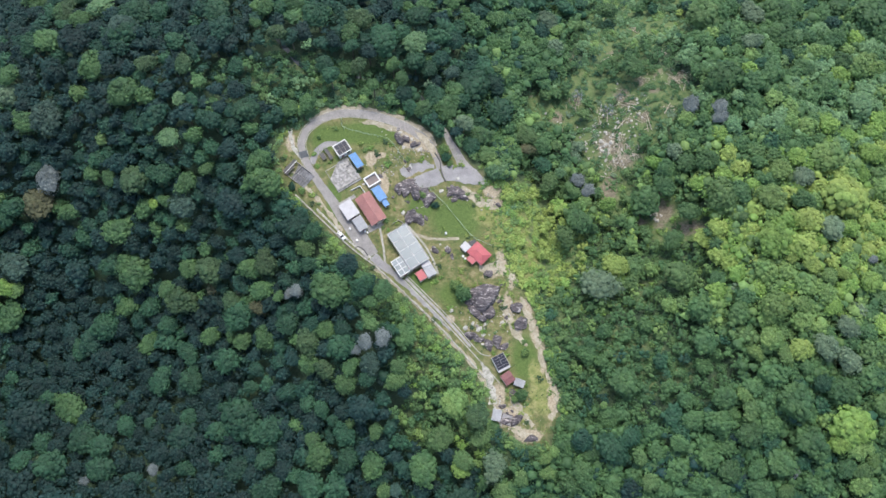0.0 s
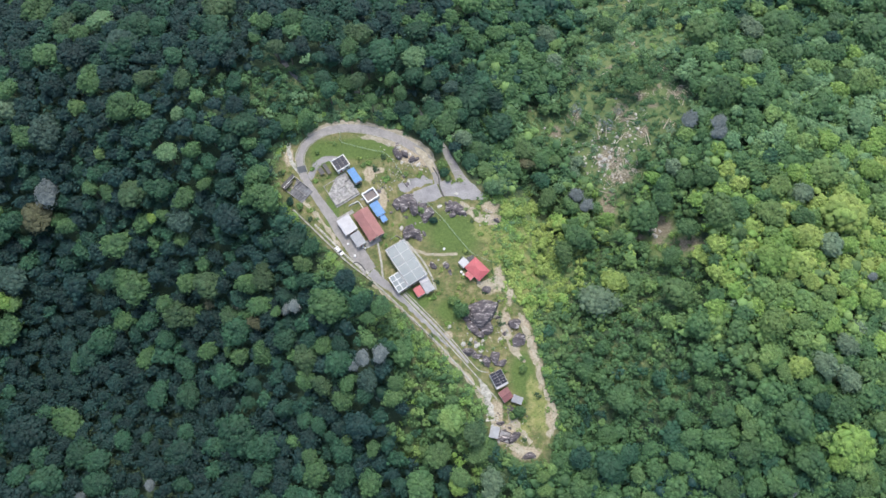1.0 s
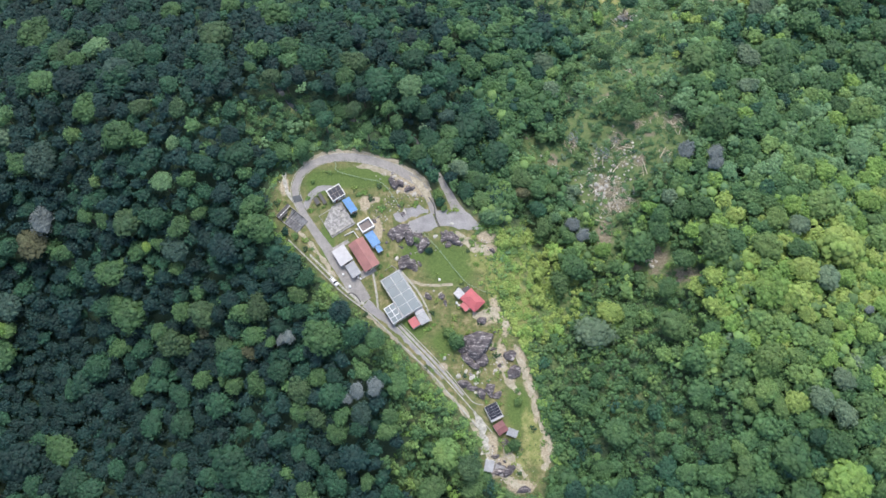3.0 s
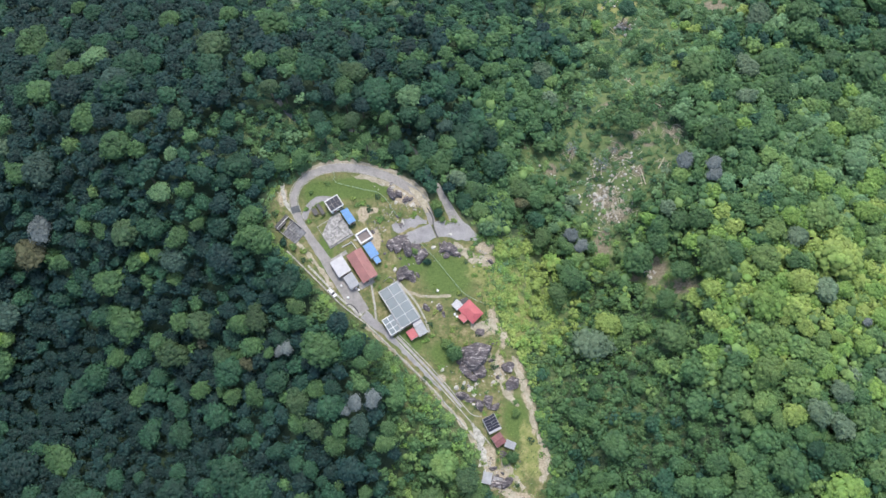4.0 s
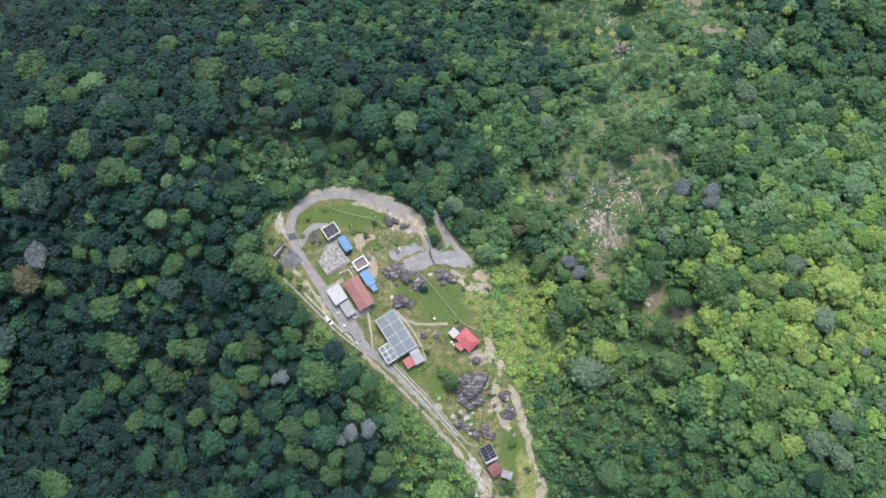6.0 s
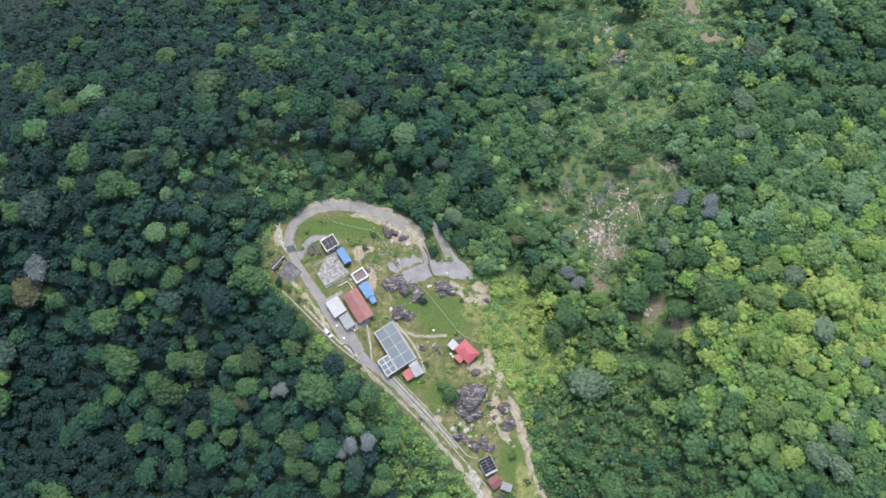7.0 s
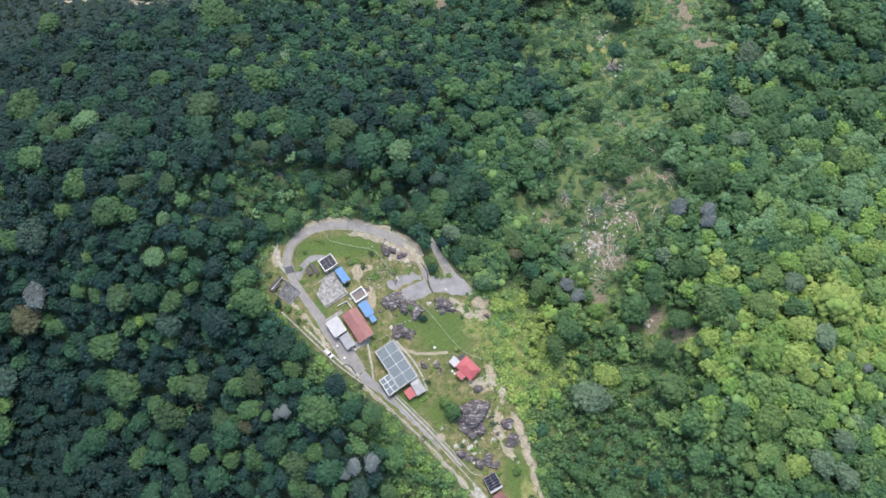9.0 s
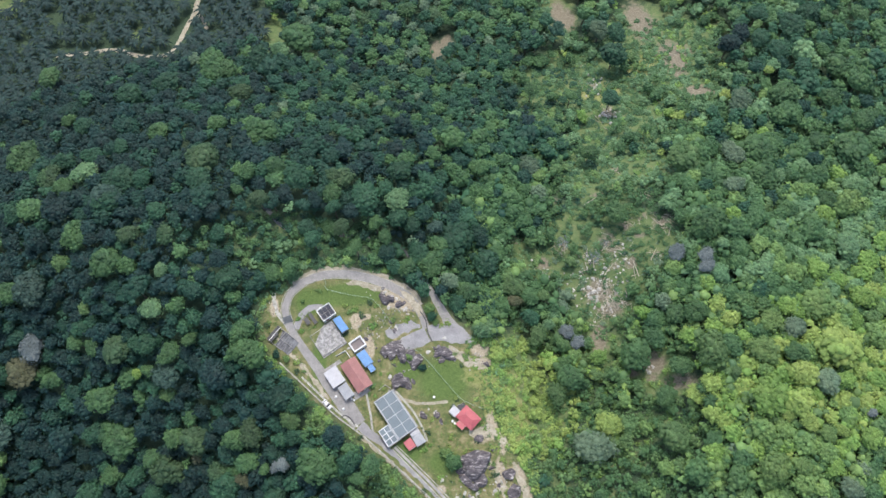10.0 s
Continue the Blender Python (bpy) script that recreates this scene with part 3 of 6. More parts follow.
ribbon("garden_path", [(-5.4, 22.3), (-4, 14.1), (-3.2, 7.2), (-0.5, 2.1)], 0.8, PALE_KERB, "pale concrete path beside the glazed building", "path", lift=0.06)
ribbon("garden_path", [(5.2, 24.1), (13.1, 14), (16.9, 5.8), (17.7, 2.4)], 0.8, PALE_KERB, "pale concrete path beside the glazed building", "path", lift=0.06)
ribbon("earth_path", [(-42.7, 66.4), (-42, 61.3), (-40.4, 56.3), (-38, 53.8)], 1.6, PALE_KERB, "pale earth path leading off the road", "path", ragged=0.35, lift=0.05)
ribbon("yard_apron", [(-33.5, 50.5), (-32, 54.5), (-29.5, 58), (-26, 59.5), (-22.5, 59)], 2.6, GREY_GRAVEL, "curved grey gravel apron", "yard", ragged=0.2, lift=0.05)
ribbon("track_verge", [(-7.5, 5.5), (3.5, -5), (16.5, -18), (25, -28), (33.2, -37.8), (37.4, -47)], [1.6, 1.4, 1.2, 1.5, 2.2, 3.0], SAND, "pale sandy verge along the track", "verge", ragged=0.5, lift=0.04)
ribbon("road_verge", [(-41.5, 47), (-36, 41), (-28.5, 32), (-20.5, 21)], [1, 1.6, 1.8, 1.2], SAND, "pale sandy verge of the road", "verge", ragged=0.5, lift=0.03)
ribbon("inner_verge", [(-14, 69.6), (-8, 69.2), (0, 66.6), (7, 62.5)], [0.8, 2, 2.2, 1.4], SAND, "pale sandy verge inside the road loop", "verge", ragged=0.7, lift=0.03)
ribbon("rocky_path", [(33.5, -33.5), (36.2, -38.5), (37, -44), (37.6, -49.5)], [1.6, 2.6, 3.0, 3.4], PALE_KERB, "pale stony path beside the solar house", "path", ragged=0.7, lift=0.06)
ribbon("sandy_track", [(34.5, 4.9), (38.4, 4.6), (42.8, 5.2), (47.1, 1.5), (49.9, -2.6)], [2.0, 4.6, 4.6, 3.0, 1.2], SAND, "pale sandy track below the red-roofed house", "track", ragged=0.7, lift=0.05)
ribbon("sandy_track", [(40.3, -5.6), (43.7, -11.6), (46.0, -17.6), (48.4, -22.8), (52.5, -26.9)], [1.4, 2.6, 3.2, 3.4, 1.5], SAND, "pale sandy track between the boulders", "track", ragged=0.8, lift=0.05)
ribbon("ridge_edge", [(50.5, -7.6), (53.3, -15.6), (55.8, -22.8), (57.1, -29.2), (59.3, -38.1), (62.6, -45.0), (63.0, -50.1), (59.8, -56.0)], [1.2, 2.2, 2.4, 1.6, 1.8, 2.4, 2.6, 2.4], SAND, "pale worn earth along the edge of the ridge", "verge", ragged=0.8, lift=0.045)
ribbon("ridge_end", [(38.6, -46), (40.2, -51.5), (43.2, -57), (48, -61), (54, -63)], [2.2, 2.6, 3.2, 3.4, 2.0], SAND, "pale trodden sand at the end of the ridge", "ground", ragged=0.8, lift=0.045)
ribbon("ridge_end", [(44, -46), (46.5, -50), (49.5, -54.5), (52.7, -58.3)], [1.4, 2.4, 2.2, 1.6], SAND, "pale trodden sand between the shrubs", "ground", ragged=0.7, lift=0.05)
ribbon("sandy_slope", [(28.2, 39.5), (32.4, 36.5), (37.4, 33.2), (42.7, 30.4), (46.6, 28.9)], [1.5, 4.0, 4.5, 3.0, 1.0], SAND, "pale sandy slope washed out below the yard", "slope", ragged=0.9, lift=0.05)
ribbon("road_patch", [(-38.8, 54.1), (-36.9, 54.6), (-34.9, 55.1)], 3.0, DARK_ROAD, "dark patched slab across the road", "road", ragged=0.1, lift=0.075)
ribbon("curved_drain", [(-16.3, 12.6), (-14.6, 14.2), (-12.4, 13.4), (-10.3, 10.5)], 0.5, CHARCOAL, "dark curved drain beside the road", "drain", lift=0.09)
ribbon("loop_verge", [(-34.5, 69.5), (-28, 74), (-19.8, 75.7), (-9, 75), (3.5, 71), (13.5, 65), (18.4, 58.2)], 2.6, SAND, "pale sandy verge of the road", "verge", ragged=0.5, lift=0.03)
ribbon("road_wear", [(9.5, 65.2), (13.0, 62.2), (16.3, 57.8), (18.2, 53.4)], [0.6, 2.4, 3.0, 2.2], SAND, "sandy dirt washed over the end of the road", "dirt", ragged=0.5, lift=0.075)
for off in (-1.85, 1.85):
    ribbon("road_edge", LOOP[4:13], 0.22, PALE_KERB, "thin pale concrete edge of the road", "kerb", lift=0.12, offset=off)
ribbon("road_drain", [(-31, 30.5), (-24, 23.2), (-17, 16), (-9, 9.5)], 0.8, PALE_KERB, "pale concrete drain beside the road", "drain", lift=0.08)

# ---- buildings on the ridge ----
A = 32.0     # the way the houses face


def house_white():
    b = thing("utility_shed", -17.6, 29.2, A, "shed with a flat white metal roof beside the road", "shed")
    walls(b, 5.0, 6.7, 2.7, CREAM_WALL)
    shed_roof(b, 5.0, 6.7, 2.85, 3.15, WHITE_ROOF, along="x")
    return b


def house_salmon():
    b = thing("long_house", -8.9, 29.6, A - 1, "long house under a faded red ribbed roof", "house")
    walls(b, 6.2, 13.0, 2.8, CREAM_WALL)
    gable_roof(b, 6.2, 13.0, 2.8, 1.1, SALMON_ROOF, 0.35, "y")
    return b


def house_blue(x, y, w, d, h0, h1, label):
    b = thing("blue_roofed_shed", x, y, A, label, "shed")
    walls(b, w - 0.5, d - 0.5, h0 - 0.15, CREAM_WALL)
    shed_roof(b, w - 0.5, d - 0.5, h1, h0, BLUE_ROOF, 0.3, along="x")
    return b


house_white()
house_salmon()
house_blue(-5.4, 36.2, 3.8, 6.4, 2.5, 2.9, "lean-to shed with a bright blue metal roof")
house_blue(-3.0, 32.3, 2.2, 3.2, 2.2, 2.4, "small lean-to with a bright blue metal roof")
house_blue(-14.8, 50.8, 3.2, 6.8, 2.5, 3.2, "narrow shed with a bright blue metal roof by the concrete slab")
g = thing("grey_roofed_shed", -13.2, 23.3, A, "low shed with a grey metal roof", "shed")
walls(g, 3.6, 5.6, 2.5, CREAM_WALL)
shed_roof(g, 3.6, 5.6, 2.6, 2.9, ZINC_ROOF, 0.25, "x")

# concrete slab of a house that is gone, with its cross walls
slab = thing("foundation_slab", -20.5, 45.5, A, "stained bare concrete slab with low broken walls", "slab")
part("slab", block(bmesh.new(), -5.6, 5.6, -5.9, 5.9, -1.0, 0.22, 0.05), STAINED, slab)
for k, (x0, x1, y0, y1) in enumerate([(-5.4, 5.4, 5.0, 5.2), (-5.4, -5.2, -5.2, 5.0), (-5.2, 5.4, -5.2, -5.0), (-1.2, 2.6, 0.6, 0.8), (2.2, 2.4, -3.5, 0.6), (3.0, 5.2, 2.0, 2.2), (-3.4, -0.4, -2.6, -2.4)]):
    part("low_wall", block(bmesh.new(), x0, x1, y0, y1, 0.22, 0.5 + 0.15 * (k % 3), 0.03), CONCRETE if k % 2 else PALE_KERB, slab)

# tank house: white parapet round three dark solar panels
t1 = thing("tank_house", -20.6, 56.2, A, "white-rimmed flat roof with rows of dark solar panels", "building")
walls(t1, 5.7, 5.2, 2.6, WHITE_PAINT)
part("roof_slab", block(bmesh.new(), -2.85, 2.85, -2.6, 2.6, 2.6, 2.8), CONCRETE, t1)
parapet(t1, 6.2, 5.6, 2.8, 0.4, 0.3, WHITE_PAINT)
panels(t1, -2.7, 2.7, -2.4, 2.4, 3, 2, 3.0, SOLAR, 0.2)
# open tank with a white rim
t2 = thing("water_tank", -8.3, 42.4, A, "square open concrete tank with a white rim", "tank")
part("tank_floor", block(bmesh.new(), -2.5, 2.5, -2.0, 2.0, -1.0, 1.2), surface("tank_bottom", (0.30, 0.26, 0.24), (0.20, 0.17, 0.16)), t2)
parapet(t2, 5.8, 4.8, -1.0, 3.3, 0.5, WHITE_PAINT)
# half-ruined shed beside the road: grey slab, low walls, a dark roofed bay at its far end
d1 = thing("dark_shed", -38.2, 45.5, 49.5, "half-ruined shed with a grey slab and a charcoal roofed bay", "shed")
part("floor", block(bmesh.new(), -3.3, 3.3, -5.2, 5.4, -1, 0.12, 0.03), surface("dark_stained_slab", (0.20, 0.205, 0.21), (0.10, 0.10, 0.105), 1.6, 0.7, spread=(0.36, 0.64), bits=0.25), d1)
for x0, x1, y0, y1, hi in [(-3.3, 3.3, 5.4, 5.62, 2.0), (-3.52, -3.3, -1.5, 5.62, 0.9), (3.3, 3.52, -3.0, 5.62, 0.8), (-3.3, 3.3, 1.6, 1.8, 0.7), (-0.1, 0.1, -4.4, 1.6, 0.5)]:
    part("wall", block(bmesh.new(), x0, x1, y0, y1, -1, hi, 0.02), CONCRETE, d1)
for x in (-3.1, 0.0, 3.1):
    part("post", block(bmesh.new(), x - 0.08, x + 0.08, 3.5, 3.66, -0.4, 1.9), STEEL, d1)
part("roof", ribbed(-3.5, 3.5, 4.5, 5.7, 2.02, 2.2), CHARCOAL, d1)
part("roof", ribbed(-3.5, 1.2, 3.3, 4.3, 1.9, 2.0), CHARCOAL, d1)
part("gutter", block(bmesh.new(), -3.5, 3.5, 4.32, 4.48, 1.98, 2.08), WHITE_PAINT, d1, "pale roof edge")
for k in range(5):
    y = -4.2 + k * 1.15
    part("rafter", block(bmesh.new(), -3.3 + 0.4 * (k % 2), 0.6 + 0.5 * k, y - 0.08, y + 0.08, 0.12, 0.26), CHARCOAL, d1)
# dark sheds by the apron
for x, y, ang, w, d in [(-26.3, 54.3, A, 1.2, 5.2), (-28.6, 53.2, A, 1.6, 3.0)]:
    s = thing("garden_rack", x, y, ang, "long low dark-roofed rack beside the gravel apron", "rack")
    for sx in (-1, 1):
        for sy in (-1, 1):
            part("post", block(bmesh.new(), sx * w / 2 - 0.06, sx * w / 2 + 0.06, sy * (d / 2 - 0.2) - 0.06, sy * (d / 2 - 0.2) + 0.06, -0.8, 1.4), STEEL, s)
    part("roof", ribbed(-w / 2 - 0.1, w / 2 + 0.1, -d / 2, d / 2, 1.4, 1.55), CHARCOAL, s)

# main hall with its glazed roof
hall = thing("glazed_hall", 6.0, 12.9, A - 0.5, "flat-roofed hall with blue-grey glazed roof bays in grey frames", "building")
walls(hall, 8.4, 17.4, 3.6, CREAM_WALL)
part("roof_slab", block(bmesh.new(), -4.3, 4.3, -8.8, 8.8, 3.6, 3.8, 0.03), PALE_FRAME, hall)
parapet(hall, 8.8, 17.9, 3.8, 0.22, 0.28, ZINC_ROOF)
panels(hall, -4.05, 4.05, -8.6, 8.6, 2, 4, 3.92, GLAZING, 0.2, "roof_pane")
part("gutter", block(bmesh.new(), 4.42, 4.7, -8.9, 8.9, 3.45, 3.7, 0.04), ZINC_ROOF, hall, "grey roof gutter")
wing = thing("glazed_wing", 2.9, 5.0, A - 0.5, "low wing with small blue-grey glazed roof panes in grey frames", "building")
walls(wing, 4.6, 7.2, 3.0, CREAM_WALL)
part("roof_slab", block(bmesh.new(), -2.4, 2.4, -3.7, 3.7, 3.0, 3.2, 0.03), PALE_FRAME, wing)
panels(wing, -2.2, 2.2, -3.5, 3.5, 2, 3, 3.26, GLAZING, 0.3, "roof_pane")
an = thing("annex", 14.5, 3.2, A - 3, "small annex with a grey metal roof", "annex")
walls(an, 3.6, 4.2, 2.6, CREAM_WALL)
shed_roof(an, 3.6, 4.2, 2.7, 2.9, ZINC_ROOF, 0.2, "x")
an = thing("annex", 13.0, 5.9, A - 3, "small annex with a white flat roof", "annex")
walls(an, 3.4, 1.6, 2.9, CREAM_WALL)
shed_roof(an, 3.4, 1.6, 3.05, 3.1, WHITE_ROOF, 0.2, "x")
an = thing("annex", 11.0, 1.4, A, "small lean-to with a red metal roof", "annex")
walls(an, 3.0, 3.6, 2.4, CREAM_WALL)
shed_roof(an, 3.0, 3.6, 2.7, 2.5, RED_ROOF, 0.2, "x")


def house_red():
    """A house with a cross-gabled red roof, a white-roofed porch and a charcoal lean-to."""
    b = thing("red_roofed_house", 34.6, 10.2, 43, "small house with a bright red hipped metal roof", "house")
    walls(b, 5.4, 7.0, 2.7, CREAM_WALL)
    w, d, h, r = 3.1, 4.1, 2.75, 0.9
    faces = [((-w, -d), (-w, d), (0, 1.6), (0, -1.6)), ((w, d), (w, -d), (0, -1.6), (0, 1.6)), ((-w, d), (w, d), (0, 1.6)), ((w, -d), (-w, -d), (0, -1.6))]
    for f in faces:
        bm = bmesh.new()
        top = [bm.verts.new((x, y, h + (r if x == 0 else 0))) for x, y in f]
        face = bm.faces.new(top)
        e = bmesh.ops.extrude_face_region(bm, geom=[face])
        bmesh.ops.translate(bm, verts=[v for v in e["geom"] if isinstance(v, bmesh.types.BMVert)], vec=(0, 0, -0.07))
        bmesh.ops.recalc_face_normals(bm, faces=bm.faces)
        part("roof", bm, RED_ROOF, b)
    part("ridge_cap", block(bmesh.new(), -0.12, 0.12, -1.7, 1.7, h + r - 0.03, h + r + 0.06, 0.02), RED_ROOF, b)
    return b


house_red()
p = thing("porch", 31.6, 7.9, 43, "porch under a low red metal roof", "porch")
for sx in (-1, 1):
    for sy in (-1, 1):
        part("post", block(bmesh.new(), sx * 1.3 - 0.07, sx * 1.3 + 0.07, sy * 1.4 - 0.07, sy * 1.4 + 0.07, -0.8, 2.35), WHITE_PAINT, p)
shed_roof(p, 2.8, 3.2, 2.6, 2.4, RED_ROOF, 0.15, "x")
p = thing("white_roofed_lean_to", 29.2, 13.1, 43, "small lean-to with a white metal roof beside the red house", "lean-to")
walls(p, 3.0, 2.9, 2.4, CREAM_WALL)
shed_roof(p, 3.0, 2.9, 2.5, 2.6, WHITE_ROOF, 0.15)
p = thing("dark_roofed_lean_to", 32.2, 14.6, 20, "small lean-to with a charcoal roof beside the red house", "lean-to")
walls(p, 2.8, 2.0, 2.2, CREAM_WALL)
shed_roof(p, 2.8, 2.0, 2.3, 2.45, CHARCOAL, 0.15)

# lower houses on the ridge
lo = thing("solar_house", 41.2, -33.9, 25, "small white building with rows of dark solar panels", "building")
walls(lo, 5.0, 6.0, 2.6, WHITE_PAINT)
part("roof_slab", block(bmesh.new(), -2.6, 2.6, -3.3, 3.1, 2.6, 2.78, 0.03), WHITE_ROOF, lo)
panels(lo, -2.5, 2.5, -2.5, 3.05, 2, 5, 2.9, SOLAR, 0.09)
lo = thing("dull_red_hut", 43.6, -40, A, "hut with a dull red metal roof", "hut")
walls(lo, 4.0, 4.2, 2.4, CREAM_WALL)
gable_roof(lo, 4.0, 4.2, 2.4, 0.5, DULL_RED, 0.15, "x")
lo = thing("grey_hut", 48, -41.9, -22, "hut with a weathered grey roof", "hut")
walls(lo, 3.8, 2.5, 2.3, CREAM_WALL)
shed_roof(lo, 3.8, 2.5, 2.4, 2.6, ZINC_ROOF, 0.15)
lo = thing("grey_hut", 38.6, -53.9, -14, "hut with a weathered grey roof at the end of the ridge", "hut")
walls(lo, 3.2, 4.0, 2.3, CREAM_WALL)
shed_roof(lo, 3.2, 4.0, 2.4, 2.6, ZINC_ROOF, 0.15)


# ---- fences ----
def fence(pts, label, step=2.6, high=1.6):
    c = curve_points(pts, step)
    f = thing("fence", c[0][0], c[0][1], 0, label, "fence")
    base = f.matrix_basis.translation
    pm = bpy.data.meshes.new("post")
    bm = block(bmesh.new(), -0.07, 0.07, -0.07, 0.07, -0.4, high)
    bm.to_mesh(pm)
    bm.free()
    pm.materials.append(FENCE_PAINT)
    for x, y in c:
        ob = new("post", pm)
        ob.parent = f
        ob.matrix_basis = pose(x - base.x, y - base.y, inside_plane(x, y) - base.z)
    for (x0, y0), (x1, y1) in zip(c, c[1:]):
        for z in (0.7, high - 0.06):
            bm = bmesh.new()
            ln = math.hypot(x1 - x0, y1 - y0)
            block(bm, 0, ln, -0.03, 0.03, -0.03, 0.03)
            z0, z1 = inside_plane(x0, y0), inside_plane(x1, y1)
            part("rail", bm, FENCE_PAINT, f, matrix=pose(x0 - base.x, y0 - base.y, z0 - base.z + z, 0, -math.degrees(math.atan2(z1 - z0, ln)), math.degrees(math.atan2(y1 - y0, x1 - x0))))


fence([(-21.4, 71.2), (-20.9, 69), (-20.3, 66.5), (-8.9, 63.2), (-1.3, 61), (5.3, 51.4)], "pale green wire fence across the grass")
fence([(15, 39), (20.3, 33.4), (29.3, 21.6), (33.1, 17.3), (40, 14)], "pale green wire fence down the grassy slope")


# ---- boulders ----
def boulder(x, y, r, seed, material=None, label="dark weathered granite boulder on the grass"):
    """A rock cut by random cleavage planes, roughened and half sunk."""
    rng = random.Random(seed)
    bm = bmesh.new()
    bmesh.ops.create_icosphere(bm, subdivisions=4 if r > 1.7 else 3 if r > 0.9 else 2, radius=1)
    off = Vector((rng.uniform(0, 50), rng.uniform(0, 50), rng.uniform(0, 50)))
    cuts = [(Vector((rng.gauss(0, 1), rng.gauss(0, 1), rng.gauss(0.3, 0.8))).normalized(), rng.uniform(0.48, 0.86)) for _ in range(13)]
    ang, st = rng.uniform(0, math.pi), rng.uniform(1.0, 1.4)
    for v in bm.verts:
        n = v.co.normalized()
        q = n * (1.05 + 0.25 * noise.noise(n * 1.4 + off))
        for c, d in cuts:
            over = q.dot(c) - d
            if over > 0:
                q = q - c * over * 0.92
        crack = abs(noise.noise(Vector((q.x * 2.2, q.y * 5.0, q.z * 2.2)) + off))
        q = q * (1 + 0.06 * noise.noise(q * 6 + off) - 0.10 * max(0, 0.12 - crack) / 0.12)
        v.co = Vector((q.x * r * st * 1.15, q.y * r / st * 1.15, q.z * r * (0.42 if material is PALE_ROCK else 0.75)))
    bmesh.ops.rotate(bm, verts=bm.verts, matrix=Matrix.Rotation(ang, 3, "Z"))
    me = bpy.data.meshes.new("boulder")
    bm.to_mesh(me)
    bm.free()
    me.materials.append(material or ROCK)
    ob = new("boulder", me)
    ob.location = (x, y, inside_plane(x, y) + r * 0.1)
    tagged(ob, label, "boulder", "boulders on the ridge")


BIG_ROCKS = [(35.2, -7.2, 6.0), (37.2, -13.2, 2.8), (31.6, -12.6, 2.5), (34.4, -15.8, 1.9), (29.8, -9.6, 1.7), (47.9, -11.7, 2.5), (49.8, -18.6, 3.1), (29.8, -22.6, 2.4), (36.8, -26.6, 2.3), (40.6, -25, 2.5), (42.6, -27.4, 1.8),
             (32.8, -24.4, 1.8), (6.6, 27, 3.0), (9.4, 26.2, 3.0), (11.2, 24.8, 1.8), (2.6, 39.2, 2.8), (5.6, 39.4, 3.6), (9.2, 38.2, 3.6), (12.4, 37, 2.8), (14.9, 34.6, 3.2), (14.2, 32.2, 2.0), (24.6, 37.6, 2.4), (27.2, 36.6, 2.8), (29.2, 35.2, 2.0), (25.6, 34.6, 1.6)]
for k, (x, y, r) in enumerate(BIG_ROCKS):
    boulder(x, y, r, k)
SMALL_ROCKS = [(2.9, 61.5, 2.6), (6.2, 61.3, 1.8), (8.9, 59, 1.9), (45.9, -56.2, 2.2), (42.2, -56.1, 1.8), (51.2, -63, 2.0), (41.4, -50.4, 1.5), (43.7, 31.6, 1.3), (16.5, 12.5, 1.6), (22.4, 12.3, 1.5),
               (37.9, 2.2, 1.8), (43.4, -2.4, 1.2), (42, -9.2, 1.1), (7.8, 4.8, 1.0), (45, -45, 1.6)]
for k, (x, y, r) in enumerate(SMALL_ROCKS):
    boulder(x, y, r, 40 + k)
for k, (x, y, r) in enumerate([(28.0, -19.6, 1.1), (33.4, -20.2, 1.2), (34.9, -22.4, 0.9), (31.0, -17.8, 0.8), (22.4, -12.4, 1.0)]):
    boulder(x, y, r, 70 + k, PALE_ROCK, "pale flat granite slab on the grass")
rng = random.Random(5)
for k in range(60):
    cx, cy, cr = rng.choice([(33, -17, 6), (38, -24, 4), (9, 28, 5), (8, 37, 7), (24, 37, 6), (5, 60, 6), (20, 14, 6), (46, -18, 5), (44, -52, 6), (-5, 42, 5), (6, 48, 5), (12, 57, 5)])
    x, y = cx + rng.gauss(0, cr * 0.6), cy + rng.gauss(0, cr * 0.6)
    if to_edge(np.array([x]), np.array([y]))[0] < -1:
        pale = rng.random() < 0.45
        boulder(x, y, rng.uniform(0.4, 1.1), 100 + k, PALE_ROCK if pale else ROCK, "pale granite boulder on the grass" if pale else "small dark granite boulder on the grass")


# ---- small things round the houses ----
def low_walls(name, pts, label, high=0.9, t=0.22, material=None):
    c = thing(name, pts[0][0], pts[0][1], 0, label, "wall")
    o = c.matrix_basis.translation
    for (x0, y0), (x1, y1) in zip(pts, pts[1:]):
        ln = math.hypot(x1 - x0, y1 - y0)
        part("wall", block(bmesh.new(), 0, ln, -t / 2, t / 2, -0.6, high, 0.02), material or WHITE_PAINT, c, matrix=pose(x0 - o.x, y0 - o.y, inside_plane(x0, y0) - o.z, 0, 0, math.degrees(math.atan2(y1 - y0, x1 - x0))))


